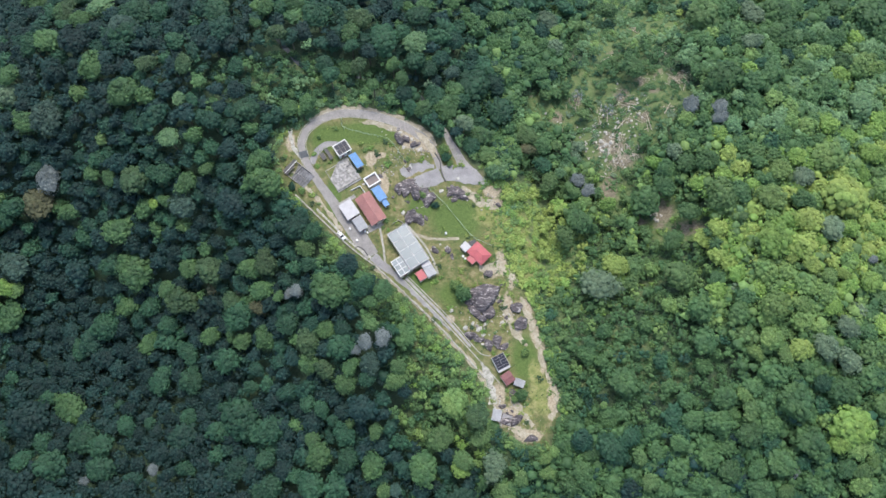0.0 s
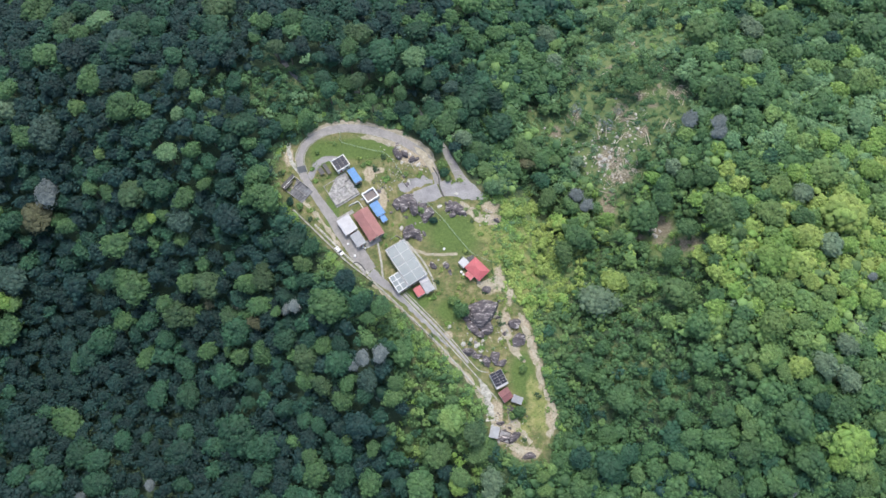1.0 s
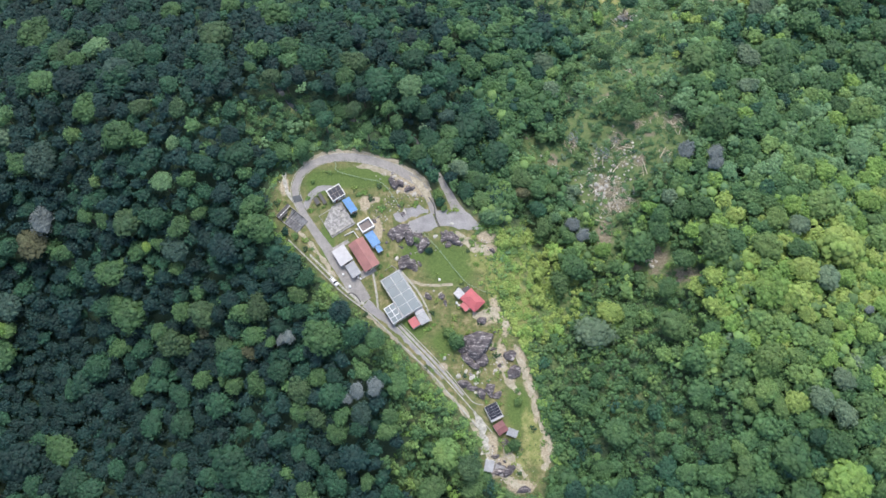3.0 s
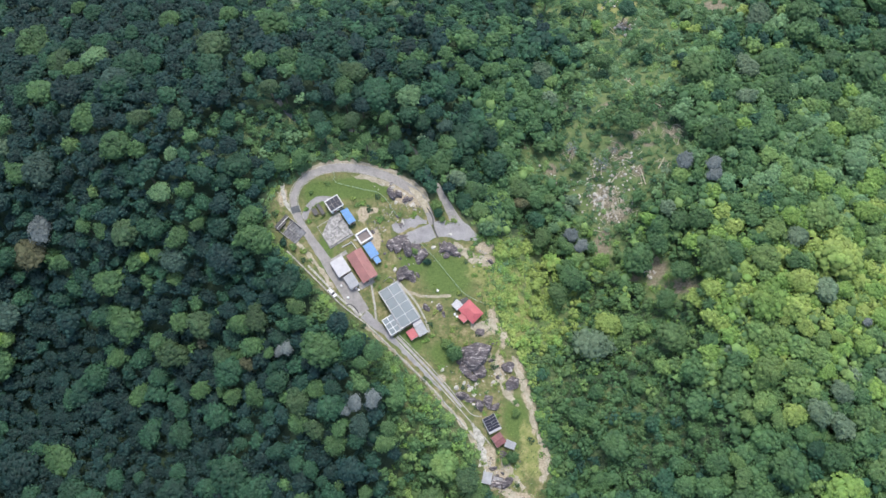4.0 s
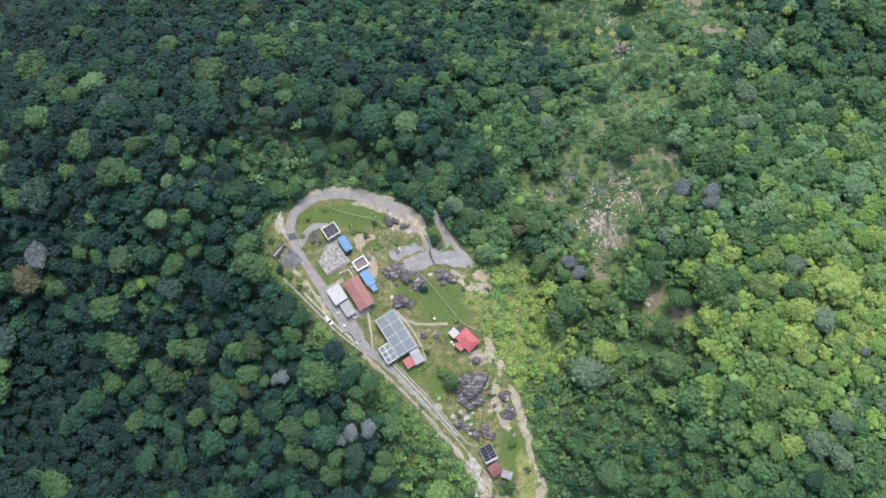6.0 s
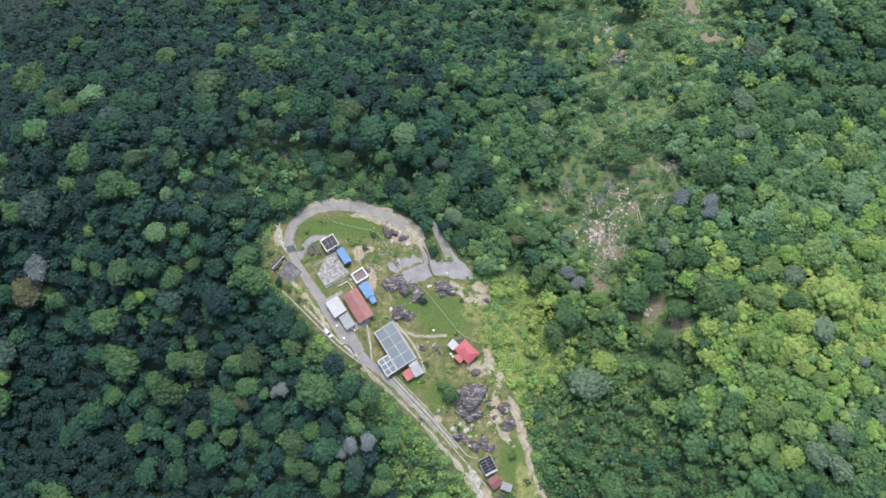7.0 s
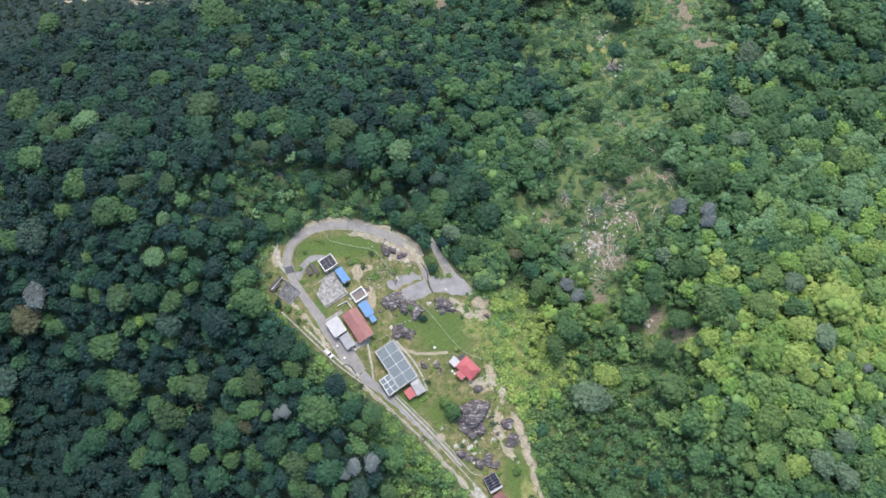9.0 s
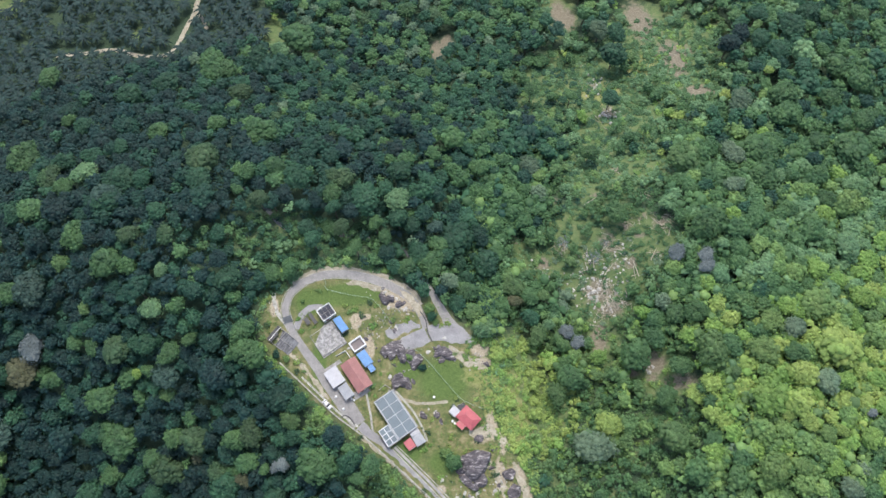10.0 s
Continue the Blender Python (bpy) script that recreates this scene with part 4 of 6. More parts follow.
low_walls("garden_wall", [(-17.2, 38.2), (-13.4, 40.2), (-11.2, 37)], "low white wall round a small green yard")
low_walls("garden_wall", [(-0.5, 23.5), (2.2, 25.4), (4.2, 24.0), (3.2, 22.6)], "low pale wall beside the glazed hall", 0.6, 0.2, PALE_KERB)
low_walls("bed_edge", [(41.2, -52.9), (45.2, -54.2), (44.0, -58.0), (40.0, -56.8), (41.2, -52.9)], "dark edging round a grey stony bed", 0.3, 0.3, ROCK)
ribbon("stony_bed", [(43.1, -53.7), (42.0, -57.4)], 3.8, GREY_GRAVEL, "grey stony bed beside the hut", "bed", lift=0.1)
ribbon("porch_floor", [(-10.4, 21.4), (-4.6, 24.6)], 3.0, CONCRETE, "pale concrete forecourt at the end of the long house", "forecourt", lift=0.12)
ribbon("house_apron", [(-15.4, 36.2), (-21.5, 32.4)], 1.6, CONCRETE, "concrete apron behind the white shed", "apron", lift=0.1)


def parked_car(x, y, angle, label, paint):
    c = thing("parked_car", x, y, angle, label, "car")
    bm = block(bmesh.new(), -2.1, 2.1, -0.85, 0.85, 0.35, 0.95, 0.14)
    part("body", bm, paint, c)
    bm = bmesh.new()
    lo = [bm.verts.new(q) for q in ((-1.7, -0.78, 0.94), (1.0, -0.78, 0.94), (1.0, 0.78, 0.94), (-1.7, 0.78, 0.94))]
    hi = [bm.verts.new(q) for q in ((-1.35, -0.66, 1.48), (0.35, -0.66, 1.48), (0.35, 0.66, 1.48), (-1.35, 0.66, 1.48))]
    for k in range(4):
        bm.faces.new((lo[k], lo[(k + 1) % 4], hi[(k + 1) % 4], hi[k]))
    bm.faces.new(hi)
    bm.faces.new(lo[::-1])
    cab = part("cabin", bm, GLASS_DARK, c, "dark glazed cabin")
    part("roof", block(bmesh.new(), -1.33, 0.33, -0.64, 0.64, 1.48, 1.54, 0.02), paint, cab)
    for sx in (-1.3, 1.3):
        for sy in (-0.8, 0.8):
            bm = bmesh.new()
            bmesh.ops.create_cone(bm, cap_ends=True, segments=14, radius1=0.33, radius2=0.33, depth=0.22, matrix=pose(sx, sy, 0.33 + 0.1, 90))
            part("wheel", bm, CHARCOAL, c)


parked_car(-20.9, 18.9, -48, "small white car parked beside the road", WHITE_PAINT)


def drum(x, y, r, h, label, paint):
    d = thing("water_butt", x, y, 0, label, "tank")
    bm = bmesh.new()
    bmesh.ops.create_cone(bm, cap_ends=True, segments=18, radius1=r, radius2=r * 0.96, depth=h, matrix=pose(0, 0, h / 2 + 0.05))
    part("drum", bm, paint, d)
    bm = bmesh.new()
    bmesh.ops.create_cone(bm, cap_ends=True, segments=18, radius1=r * 0.5, radius2=r * 0.42, depth=0.12, matrix=pose(0, 0, h + 0.1))
    part("lid", bm, paint, d)


for x, y, r in [(-11.3, 20.6, 0.45), (-10.3, 20.0, 0.4), (-14.6, 16.8, 0.5), (-17.4, 21.8, 0.45), (28.2, 9.6, 0.5), (29.0, 8.6, 0.45), (-23.4, 58.6, 0.5), (21.5, 19.4, 0.5)]:
    drum(x, y, r, 1.0, "white plastic water butt beside the path", WHITE_PAINT)


# ---- trees ----
def icosphere(sub):
    bm = bmesh.new()
    bmesh.ops.create_icosphere(bm, subdivisions=sub, radius=1)
    v = np.array([q.co[:] for q in bm.verts])
    f = np.array([[q.index for q in t.verts] for t in bm.faces])
    bm.free()
    return v, f


ICO1, ICO2 = icosphere(1), icosphere(2)


def crown_shape(seed, clumps, leaves, flat=0.6, leaf=0.11, lump=0.24, core=True):
    """A crown of unit radius: a lumpy dome covered in small clumps, clothed in leaf sprays. Returns points and triangles."""
    rng = np.random.default_rng(seed)
    V, T, base = [], [], 0
    stretch, ph = rng.uniform(0.86, 1.14), rng.uniform(0, 6, 3)

    def dome(r, a):
        edge = 1 + 0.13 * math.sin(2 * a + ph[0]) + 0.10 * math.sin(3 * a + ph[1]) + 0.07 * math.sin(5 * a + ph[2])
        return np.array([r * edge * math.cos(a) * stretch, r * edge * math.sin(a) / stretch, flat * math.sqrt(max(0, 1 - r * r)) * (1 + 0.15 * math.sin(3 * r + ph[1] + a)) - 0.18])

    if core:
        iv, jf = ICO2
        p = np.array([dome(min(1.0, math.hypot(v[0], v[1])) * 0.86, math.atan2(v[1], v[0])) * (1, 1, 0.86 if v[2] > 0 else -0.4) for v in iv])
        keep = jf[iv[jf].mean(1)[:, 2] > -0.1]
        V.append(p), T.append(keep)
        base += len(p)
    iv, jf = ICO1
    for i in range(clumps):
        r = math.sqrt((i + 0.4) / clumps) * 0.90 * rng.uniform(0.93, 1.06)
        a = i * 2.39996 + rng.uniform(-0.3, 0.3)
        c = dome(min(r, 1), a) * (1, 1, rng.uniform(0.85, 1.1))
        size = lump * rng.uniform(0.65, 1.25)
        spin = Matrix.Rotation(rng.uniform(0, 6.28), 3, Vector(rng.normal(0, 1, 3)))
        v = iv @ np.array(spin)
        p = v * (size * (1 + 0.36 * rng.uniform(-1, 1, len(v))))[:, None] * np.array([1, 1, 0.75]) + c
        V.append(p), T.append(jf[v[jf].mean(1)[:, 2] > -0.08] + base)
        base += len(p)
    k = rng.uniform(0, 1, leaves)
    aa = rng.uniform(0, 6.28, leaves)
    ctr = np.array([dome(math.sqrt(q) * 1.0, a) for q, a in zip(k, aa)])
    n = ctr - np.array([0, 0, -0.6])
    n /= np.linalg.norm(n, axis=1)[:, None]
    ctr = ctr + n * rng.uniform(0.02, lump * 0.95, (leaves, 1))
    t1 = np.cross(n, rng.normal(0, 1, (leaves, 3)))
    t1 /= np.linalg.norm(t1, axis=1)[:, None]
    t2 = np.cross(n, t1) * 0.8 + n * rng.uniform(-0.35, 0.35, (leaves, 1))
    s = leaf * rng.uniform(0.5, 1.3, (leaves, 1))
    tri = np.stack([ctr + t1 * s, ctr - t1 * s * 0.6 + t2 * s * 0.9, ctr - t1 * s * 0.6 - t2 * s * 0.9], 1).reshape(-1, 3)
    V.append(tri), T.append(np.arange(leaves * 3).reshape(-1, 3) + base)
    return np.concatenate(V), np.concatenate(T)


def trunk_shape(seed, sides=5):
    """A tapered trunk with three limbs, height 1, reaching into the crown."""
    rng = np.random.default_rng(seed)
    V, T, base = [], [], 0
    runs = [((0, 0, -0.12), (0.02, 0.01, 0.95), 0.030, 0.012)]
    for k in range(3):
        a = k * 2.1 + rng.uniform(0, 1)
        runs.append(((0.01, 0, 0.55 + 0.1 * k), (0.2 * math.cos(a), 0.2 * math.sin(a), 0.9), 0.013, 0.005))
    for p0, p1, r0, r1 in runs:
        for q, r in ((p0, r0), (p1, r1)):
            for s in range(sides):
                t = 2 * math.pi * s / sides
                V.append((q[0] + r * math.cos(t), q[1] + r * math.sin(t), q[2]))
        for s in range(sides):
            n = (s + 1) % sides
            T += [(base + s, base + n, base + sides + n), (base + s, base + sides + n, base + sides + s)]
        base += 2 * sides
    return np.array(V), np.array(T)


FULL = [crown_shape(10 + k, 52 + 8 * (k % 4), 380, lump=0.150 + 0.012 * (k % 4), flat=0.70 + 0.08 * (k % 4), leaf=0.075) for k in range(8)]
NEAR = [crown_shape(30 + k, 26 + 4 * (k % 3), 170, lump=0.175 + 0.015 * (k % 3), flat=0.70 + 0.08 * (k % 4), leaf=0.09) for k in range(8)]
FAR = [crown_shape(50 + k, 13 + 2 * (k % 3), 70, leaf=0.11, lump=0.23, flat=0.74 + 0.07 * (k % 3)) for k in range(6)]
BUSH = [crown_shape(70 + k, 6 + k % 3, 30, leaf=0.18, lump=0.34, flat=0.45, core=False) for k in range(5)]
LOW = [crown_shape(75 + k, 4, 14, leaf=0.2, lump=0.42, flat=0.4, core=False) for k in range(6)]
TUFT = [crown_shape(80 + k, 2, 12, leaf=0.3, lump=0.4, flat=0.35, core=False) for k in range(4)]
DEAD = [crown_shape(90 + k, 10, 130, leaf=0.07, lump=0.13, core=False) for k in range(2)]
SPARSE = [crown_shape(94 + k, 34, 420, leaf=0.06, lump=0.120, flat=0.72) for k in range(4)]
FILL = [crown_shape(98 + k, 2, 24, leaf=0.20, lump=0.56, flat=0.35, core=False) for k in range(5)]
TRUNK = [trunk_shape(k) for k in range(3)]


def half_width(y):
    return 205 + (y + 85) * 0.23


class Packing:
    """Places crowns so that neighbours overlap only a little."""
    def __init__(self, cell=9.0):
        self.cell, self.grid, self.items = cell, {}, []

    def fits(self, x, y, r, squeeze):
        i, j = int(x // self.cell), int(y // self.cell)
        for a in range(i - 2, i + 3):
            for b in range(j - 2, j + 3):
                for px, py, pr in self.grid.get((a, b), ()):
                    if (px - x) ** 2 + (py - y) ** 2 < (squeeze * (pr + r)) ** 2:
                        return False
        return True

    def put(self, x, y, r):
        self.grid.setdefault((int(x // self.cell), int(y // self.cell)), []).append((x, y, r))


PALM_ROAD = [(-186.1, 244.1), (-170.1, 244.9), (-153.9, 247.3), (-136.6, 240.2), (-119.6, 240.3), (-112.9, 261.7), (-109.4, 274.1), (-107.5, 288.2), (-99.6, 325.7)]


def palm_land(x, y):
    """Whether a place lies in the palm plantation on the plain."""
    return (y > 205 + 0.28 * (x + 177)) & (x < -62)


# trees that stand out: place, crown radius, kind of leaf (western kinds darkened for the shade there)
TREES_VALLEY_WEST = [(-147.4, 131.7, 5.3, "dusk"), (-138.1, 123.6, 3.8, "green"), (-129.6, 130.3, 4.9, "light"), (-108.4, 121.5, 5.5, "ash"), (-99.4, 120.4, 4.1, "ash"), (-114.1, 112.6, 6.6, "dusk"), (-72.6, 114.7, 5.2, "ash"),
                     (-150.7, 113.9, 5.8, "green"), (-160.5, 114.1, 4.7, "dusk"), (-138.2, 111.4, 6.2, "deep"), (-127.6, 96.8, 5.5, "dusk"), (-89.3, 101.2, 3.6, "dusk"), (-84.8, 90.0, 4.0, "dusk"), (-112.0, 82.8, 6.3, "dusk"),
                     (-86.7, 75.7, 2.7, "light"), (-101.6, 92.9, 3.9, "dusk"), (-161.2, 79.3, 5.7, "dusk"), (-150.2, 78.7, 7.0, "ash"), (-168.5, 99.6, 4.1, "green"), (-160.4, 47.8, 6.4, "rust"), (-172.3, 47.5, 5.3, "dusk"),
                     (-92.1, 61.9, 4.3, "light"), (-131.6, 55.6, 3.3, "green"), (-122.8, 52.1, 3.2, "green"), (-86.0, 44.7, 4.5, "green"), (-102.5, 39.5, 2.1, "lime"), (-96.7, 39.7, 2.6, "green"), (-110.0, 49.4, 5.7, "dusk")]
TREES_VALLEY_FLOOR = [(-76.6, 48.7, 2.9, "green"), (-88.4, 36.8, 5.5, "ash"), (-122.4, 32.7, 6.0, "green"), (-146.3, 43.2, 4.0, "dusk"), (-97.4, 49.4, 5.1, "dusk"), (-176.4, 24.2, 6.6, "ash"), (-182.2, 14.1, 4.2, "lime"),
                      (-177.4, 13.4, 3.6, "light"), (-179.7, 2.2, 6.6, "dusk"), (-133.6, -5.1, 6.2, "dusk"), (-140.7, -10.8, 5.7, "dusk"), (-146.4, -14.2, 4.1, "green"), (-121.8, 2.7, 4.7, "green"), (-110.1, 1.0, 4.3, "dusk"),
                      (-93.6, 1.3, 6.3, "dusk"), (-100.6, 7.1, 3.7, "green"), (-111.5, -14.0, 4.6, "moss"), (-101.5, -7.0, 4.3, "dusk"), (-89.1, 13.9, 4.1, "dusk"), (-80.3, -14.1, 4.1, "green"), (-91.8, -19.9, 4.7, "dusk"),
                      (-116.3, 16.5, 8.1, "dusk"), (-126.4, 20.1, 5.5, "dusk"), (-78.3, 11.4, 5.5, "dusk"), (-147.5, -40.5, 6.9, "moss"), (-136.7, -55.0, 6.1, "green"), (-127.8, -58.3, 4.9, "green"), (-124.5, -67.8, 5.4, "dusk")]
TREES_VALLEY_SOUTH = [(-105.4, -31.0, 5.4, "rust"), (-90.1, -32.1, 5.2, "dusk"), (-123.8, -40.5, 1.9, "moss"), (-107.4, -49.5, 2.4, "green"), (-118.2, -50.2, 4.1, "dusk"), (-89.5, -48.0, 3.6, "green"), (-90.6, -56.3, 5.7, "dusk"),
                      (-73.7, -54.9, 4.5, "green"), (-86.7, -69.2, 3.5, "dusk"), (-109.6, -72.9, 3.4, "dusk"), (-155.1, -56.0, 4.3, "dusk"), (-147.5, -65.9, 6.1, "dusk"), (-162.7, -63.0, 4.6, "ash"), (-164.9, -45.6, 8.8, "deep"),
                      (-110.9, -77.2, 4.1, "deep"), (-63.7, -51.0, 8.1, "ash"), (-51.6, -56.3, 6.2, "ash"), (-60.4, -37.5, 2.7, "green"), (-43.2, -41.6, 3.5, "dusk"), (-34.6, -46.7, 3.0, "dusk"), (-28.8, -49.2, 3.2, "ash"),
                      (-24.2, -53.7, 2.3, "ash"), (-30.0, -67.1, 4.6, "rust"), (-32.3, -60.7, 3.2, "green"), (-18.9, -68.6, 4.5, "dusk"), (-9.1, -71.0, 4.5, "green"), (-7.7, -58.6, 2.7, "moss"), (-17.5, -55.1, 1.8, "moss")]
TREES_RIDGE_FOOT = [(0.4, -40.5, 3.7, "moss"), (-18.9, -40.5, 4.0, "green"), (-10.4, -39.0, 3.1, "ash"), (10.3, -72.6, 5.6, "green"), (-50.3, -78.0, 5.2, "dusk"), (-33.2, -77.4, 5.1, "dusk"), (-19.8, -59.2, 4.1, "dusk"),
                    (-52.2, -67.3, 3.6, "dusk"), (-64.2, -70.0, 4.8, "dusk"), (-4.9, -80.4, 2.7, "moss"), (-0.6, -80.1, 2.3, "ash"), (-59.5, 9.0, 4.4, "green"), (-52.8, 10.8, 5.2, "dusk"), (-24.4, -5.0, 6.9, "dusk"),
                    (-11.8, -5.2, 3.9, "dusk"), (-3.6, -6.9, 3.5, "green"), (-8.7, -11.1, 2.6, "dusk"), (-65.9, -8.1, 6.4, "dusk"), (-69.2, -2.0, 4.0, "dusk"), (-54.6, 0.1, 4.3, "dusk"), (-56.1, -6.4, 3.4, "rust"),
                    (-47.2, -3.5, 2.1, "green"), (-53.7, -19.0, 4.3, "dusk"), (-43.0, -15.2, 4.2, "dusk"), (-33.8, -23.2, 5.2, "dusk"), (-33.9, -31.7, 3.9, "green"), (-20.2, -26.8, 4.9, "dusk"), (-27.3, -34.6, 3.6, "dusk")]
TREES_RIDGE_HEAD = [(-16.9, -34.4, 3.3, "dusk"), (-9.2, -33.9, 3.9, "ash"), (-70.4, -15.4, 2.3, "green"), (-64.8, -18.5, 3.5, "dusk"), (-57.8, -30.9, 3.2, "dusk"), (1.6, -35.4, 3.0, "green"), (10.7, 105.0, 5.1, "light"),
                    (-2.6, 105.0, 6.3, "dusk"), (-13.6, 116.2, 5.2, "dusk"), (-17.0, 107.6, 4.1, "dusk"), (-16.4, 101.1, 3.0, "dusk"), (10.6, 96.6, 4.0, "dusk"), (4.9, 87.0, 3.0, "dusk"), (-31.4, 115.3, 5.7, "dusk"),
                    (-41.3, 121.3, 4.2, "green"), (-52.8, 118.2, 3.6, "dusk"), (-56.1, 108.8, 2.3, "green"), (12.3, 120.5, 4.7, "dusk"), (0.9, 94.1, 3.0, "dusk"), (-24.7, 85.2, 3.4, "dusk"), (-13.3, 91.2, 3.5, "dusk"),
                    (-7.1, 81.2, 2.4, "moss"), (-27.1, 90.5, 3.4, "dusk"), (-46.9, 103.7, 3.5, "dusk"), (73.1, 127.5, 5.0, "grey"), (76.6, 122.2, 2.8, "lime"), (26.5, 92.8, 3.0, "ash"), (35.2, 88.9, 7.2, "dusk")]
TREES_GULLY_HEAD = [(29.7, 79.5, 4.0, "dusk"), (34.8, 78.0, 4.0, "dusk"), (47.5, 78.0, 5.6, "dusk"), (30.8, 66.7, 3.4, "grey"), (48.7, 126.1, 4.4, "green"), (107.5, 96.8, 4.8, "green"), (102.1, 133.7, 4.0, "grey"),
                    (141.1, 121.5, 6.8, "olive"), (141.6, 83.0, 7.3, "green"), (173.5, 108.1, 6.3, "green"), (176.9, 123.3, 7.4, "dusk"), (158.4, 103.1, 3.9, "grey"), (164.2, 122.3, 5.2, "grey"), (182.1, 109.1, 2.9, "lime"),
                    (185.7, 128.3, 4.8, "green"), (208.2, 129.2, 4.6, "moss"), (200.3, 109.1, 5.3, "green"), (179.1, 90.3, 3.9, "moss"), (145.7, 73.8, 2.3, "lime"), (201.9, 72.0, 5.6, "lime"), (209.1, 93.2, 6.4, "light"),
                    (200.4, 95.9, 4.1, "green"), (162.8, 85.4, 4.8, "green"), (221.9, 122.9, 7.8, "dusk"), (58.9, 60.8, 2.8, "rust"), (71.6, 62.8, 2.5, "moss"), (65.5, 62.3, 3.8, "green"), (64.8, 52.6, 3.5, "dusk")]
TREES_EAST_SLOPE = [(67.1, 44.5, 4.2, "olive"), (72.0, 49.1, 2.5, "lime"), (77.2, 39.6, 2.7, "moss"), (105.1, 31.6, 5.9, "dusk"), (113.3, 37.9, 4.4, "dusk"), (115.2, 45.2, 4.0, "dusk"), (90.6, 32.8, 3.2, "lime"),
                    (78.0, 25.1, 5.3, "dusk"), (71.3, 18.5, 4.3, "green"), (113.3, 13.5, 3.8, "green"), (132.9, 29.0, 6.3, "green"), (181.0, 26.4, 8.2, "lime"), (163.8, 16.4, 5.4, "lime"), (164.9, 44.8, 3.6, "lime"),
                    (178.4, 45.2, 6.3, "light"), (200.9, 48.4, 4.9, "lime"), (194.7, 38.0, 2.9, "lime"), (151.4, 26.8, 5.4, "light"), (163.3, 25.0, 4.0, "green"), (165.7, 35.3, 4.0, "grey"), (121.1, 24.9, 4.4, "dusk"),
                    (130.0, 46.1, 4.5, "green"), (122.7, 46.2, 4.0, "dusk"), (139.6, 19.4, 1.9, "rust"), (140.4, 30.5, 4.4, "green"), (149.3, 8.8, 7.2, "lime"), (180.0, 13.2, 3.5, "light"), (172.4, 12.9, 4.5, "grey")]
TREES_EAST_SPUR = [(157.1, 39.1, 4.5, "light"), (142.1, -30.0, 4.6, "lime"), (151.9, -34.6, 4.2, "yellow"), (146.5, -36.5, 3.3, "lime"), (135.9, -34.9, 2.8, "lime"), (161.6, -33.8, 4.5, "grey"), (169.5, -39.3, 4.3, "grey"),
                   (112.9, -2.6, 5.2, "olive"), (161.1, -1.9, 3.4, "yellow"), (154.1, 1.3, 2.4, "lime"), (167.4, -6.9, 2.9, "light"), (172.8, -5.9, 2.4, "yellow"), (167.0, -19.1, 3.1, "lime"), (171.2, -26.7, 3.9, "grey"),
                   (125.7, -4.7, 2.3, "green"), (183.9, -9.2, 4.0, "lime"), (144.8, -18.3, 5.9, "light"), (155.1, -17.7, 3.3, "light"), (122.4, -51.0, 4.1, "green"), (129.7, -50.3, 2.7, "lime"), (131.7, -55.5, 3.7, "lime"),
                   (130.2, -64.5, 4.6, "green"), (119.3, -60.1, 5.0, "green"), (147.8, -53.0, 6.1, "green"), (166.1, -49.5, 5.3, "olive"), (158.9, -47.2, 3.3, "olive"), (167.8, -62.7, 7.2, "yellow"), (162.8, -68.6, 3.8, "yellow")]
TREES_SOUTH_SLOPE = [(169.9, -70.8, 4.3, "lime"), (174.5, -74.9, 2.4, "lime"), (152.5, -68.2, 5.7, "grey"), (140.5, -74.8, 4.7, "green"), (132.0, -76.6, 3.7, "olive"), (121.6, -77.2, 4.1, "moss"), (110.2, -58.8, 3.6, "grey"),
                     (168.5, -83.6, 3.4, "lime"), (170.0, -78.7, 3.4, "light"), (132.4, -84.4, 4.6, "grey"), (163.9, -77.5, 3.4, "green"), (104.4, -66.7, 3.1, "green"), (141.7, -84.7, 2.8, "lime"), (30.9, -54.5, 4.3, "olive"),
                     (24.2, -73.0, 3.3, "lime"), (25.4, -70.0, 3.6, "moss"), (36.9, -72.5, 4.9, "grey"), (55.5, -70.6, 2.2, "lime"), (56.4, -75.8, 2.6, "lime"), (58.8, -68.2, 1.8, "lime"), (80.9, -67.9, 5.8, "olive"),
                     (69.8, -64.4, 4.0, "dusk"), (78.8, -51.7, 1.3, "lime"), (89.8, -71.2, 2.7, "light"), (87.3, -64.0, 4.0, "olive"), (69.1, -75.5, 4.0, "dusk"), (70.9, -80.6, 2.7, "moss"), (93.1, -80.3, 3.1, "light"),
                     (82.9, -3.8, 7.0, "grey")]
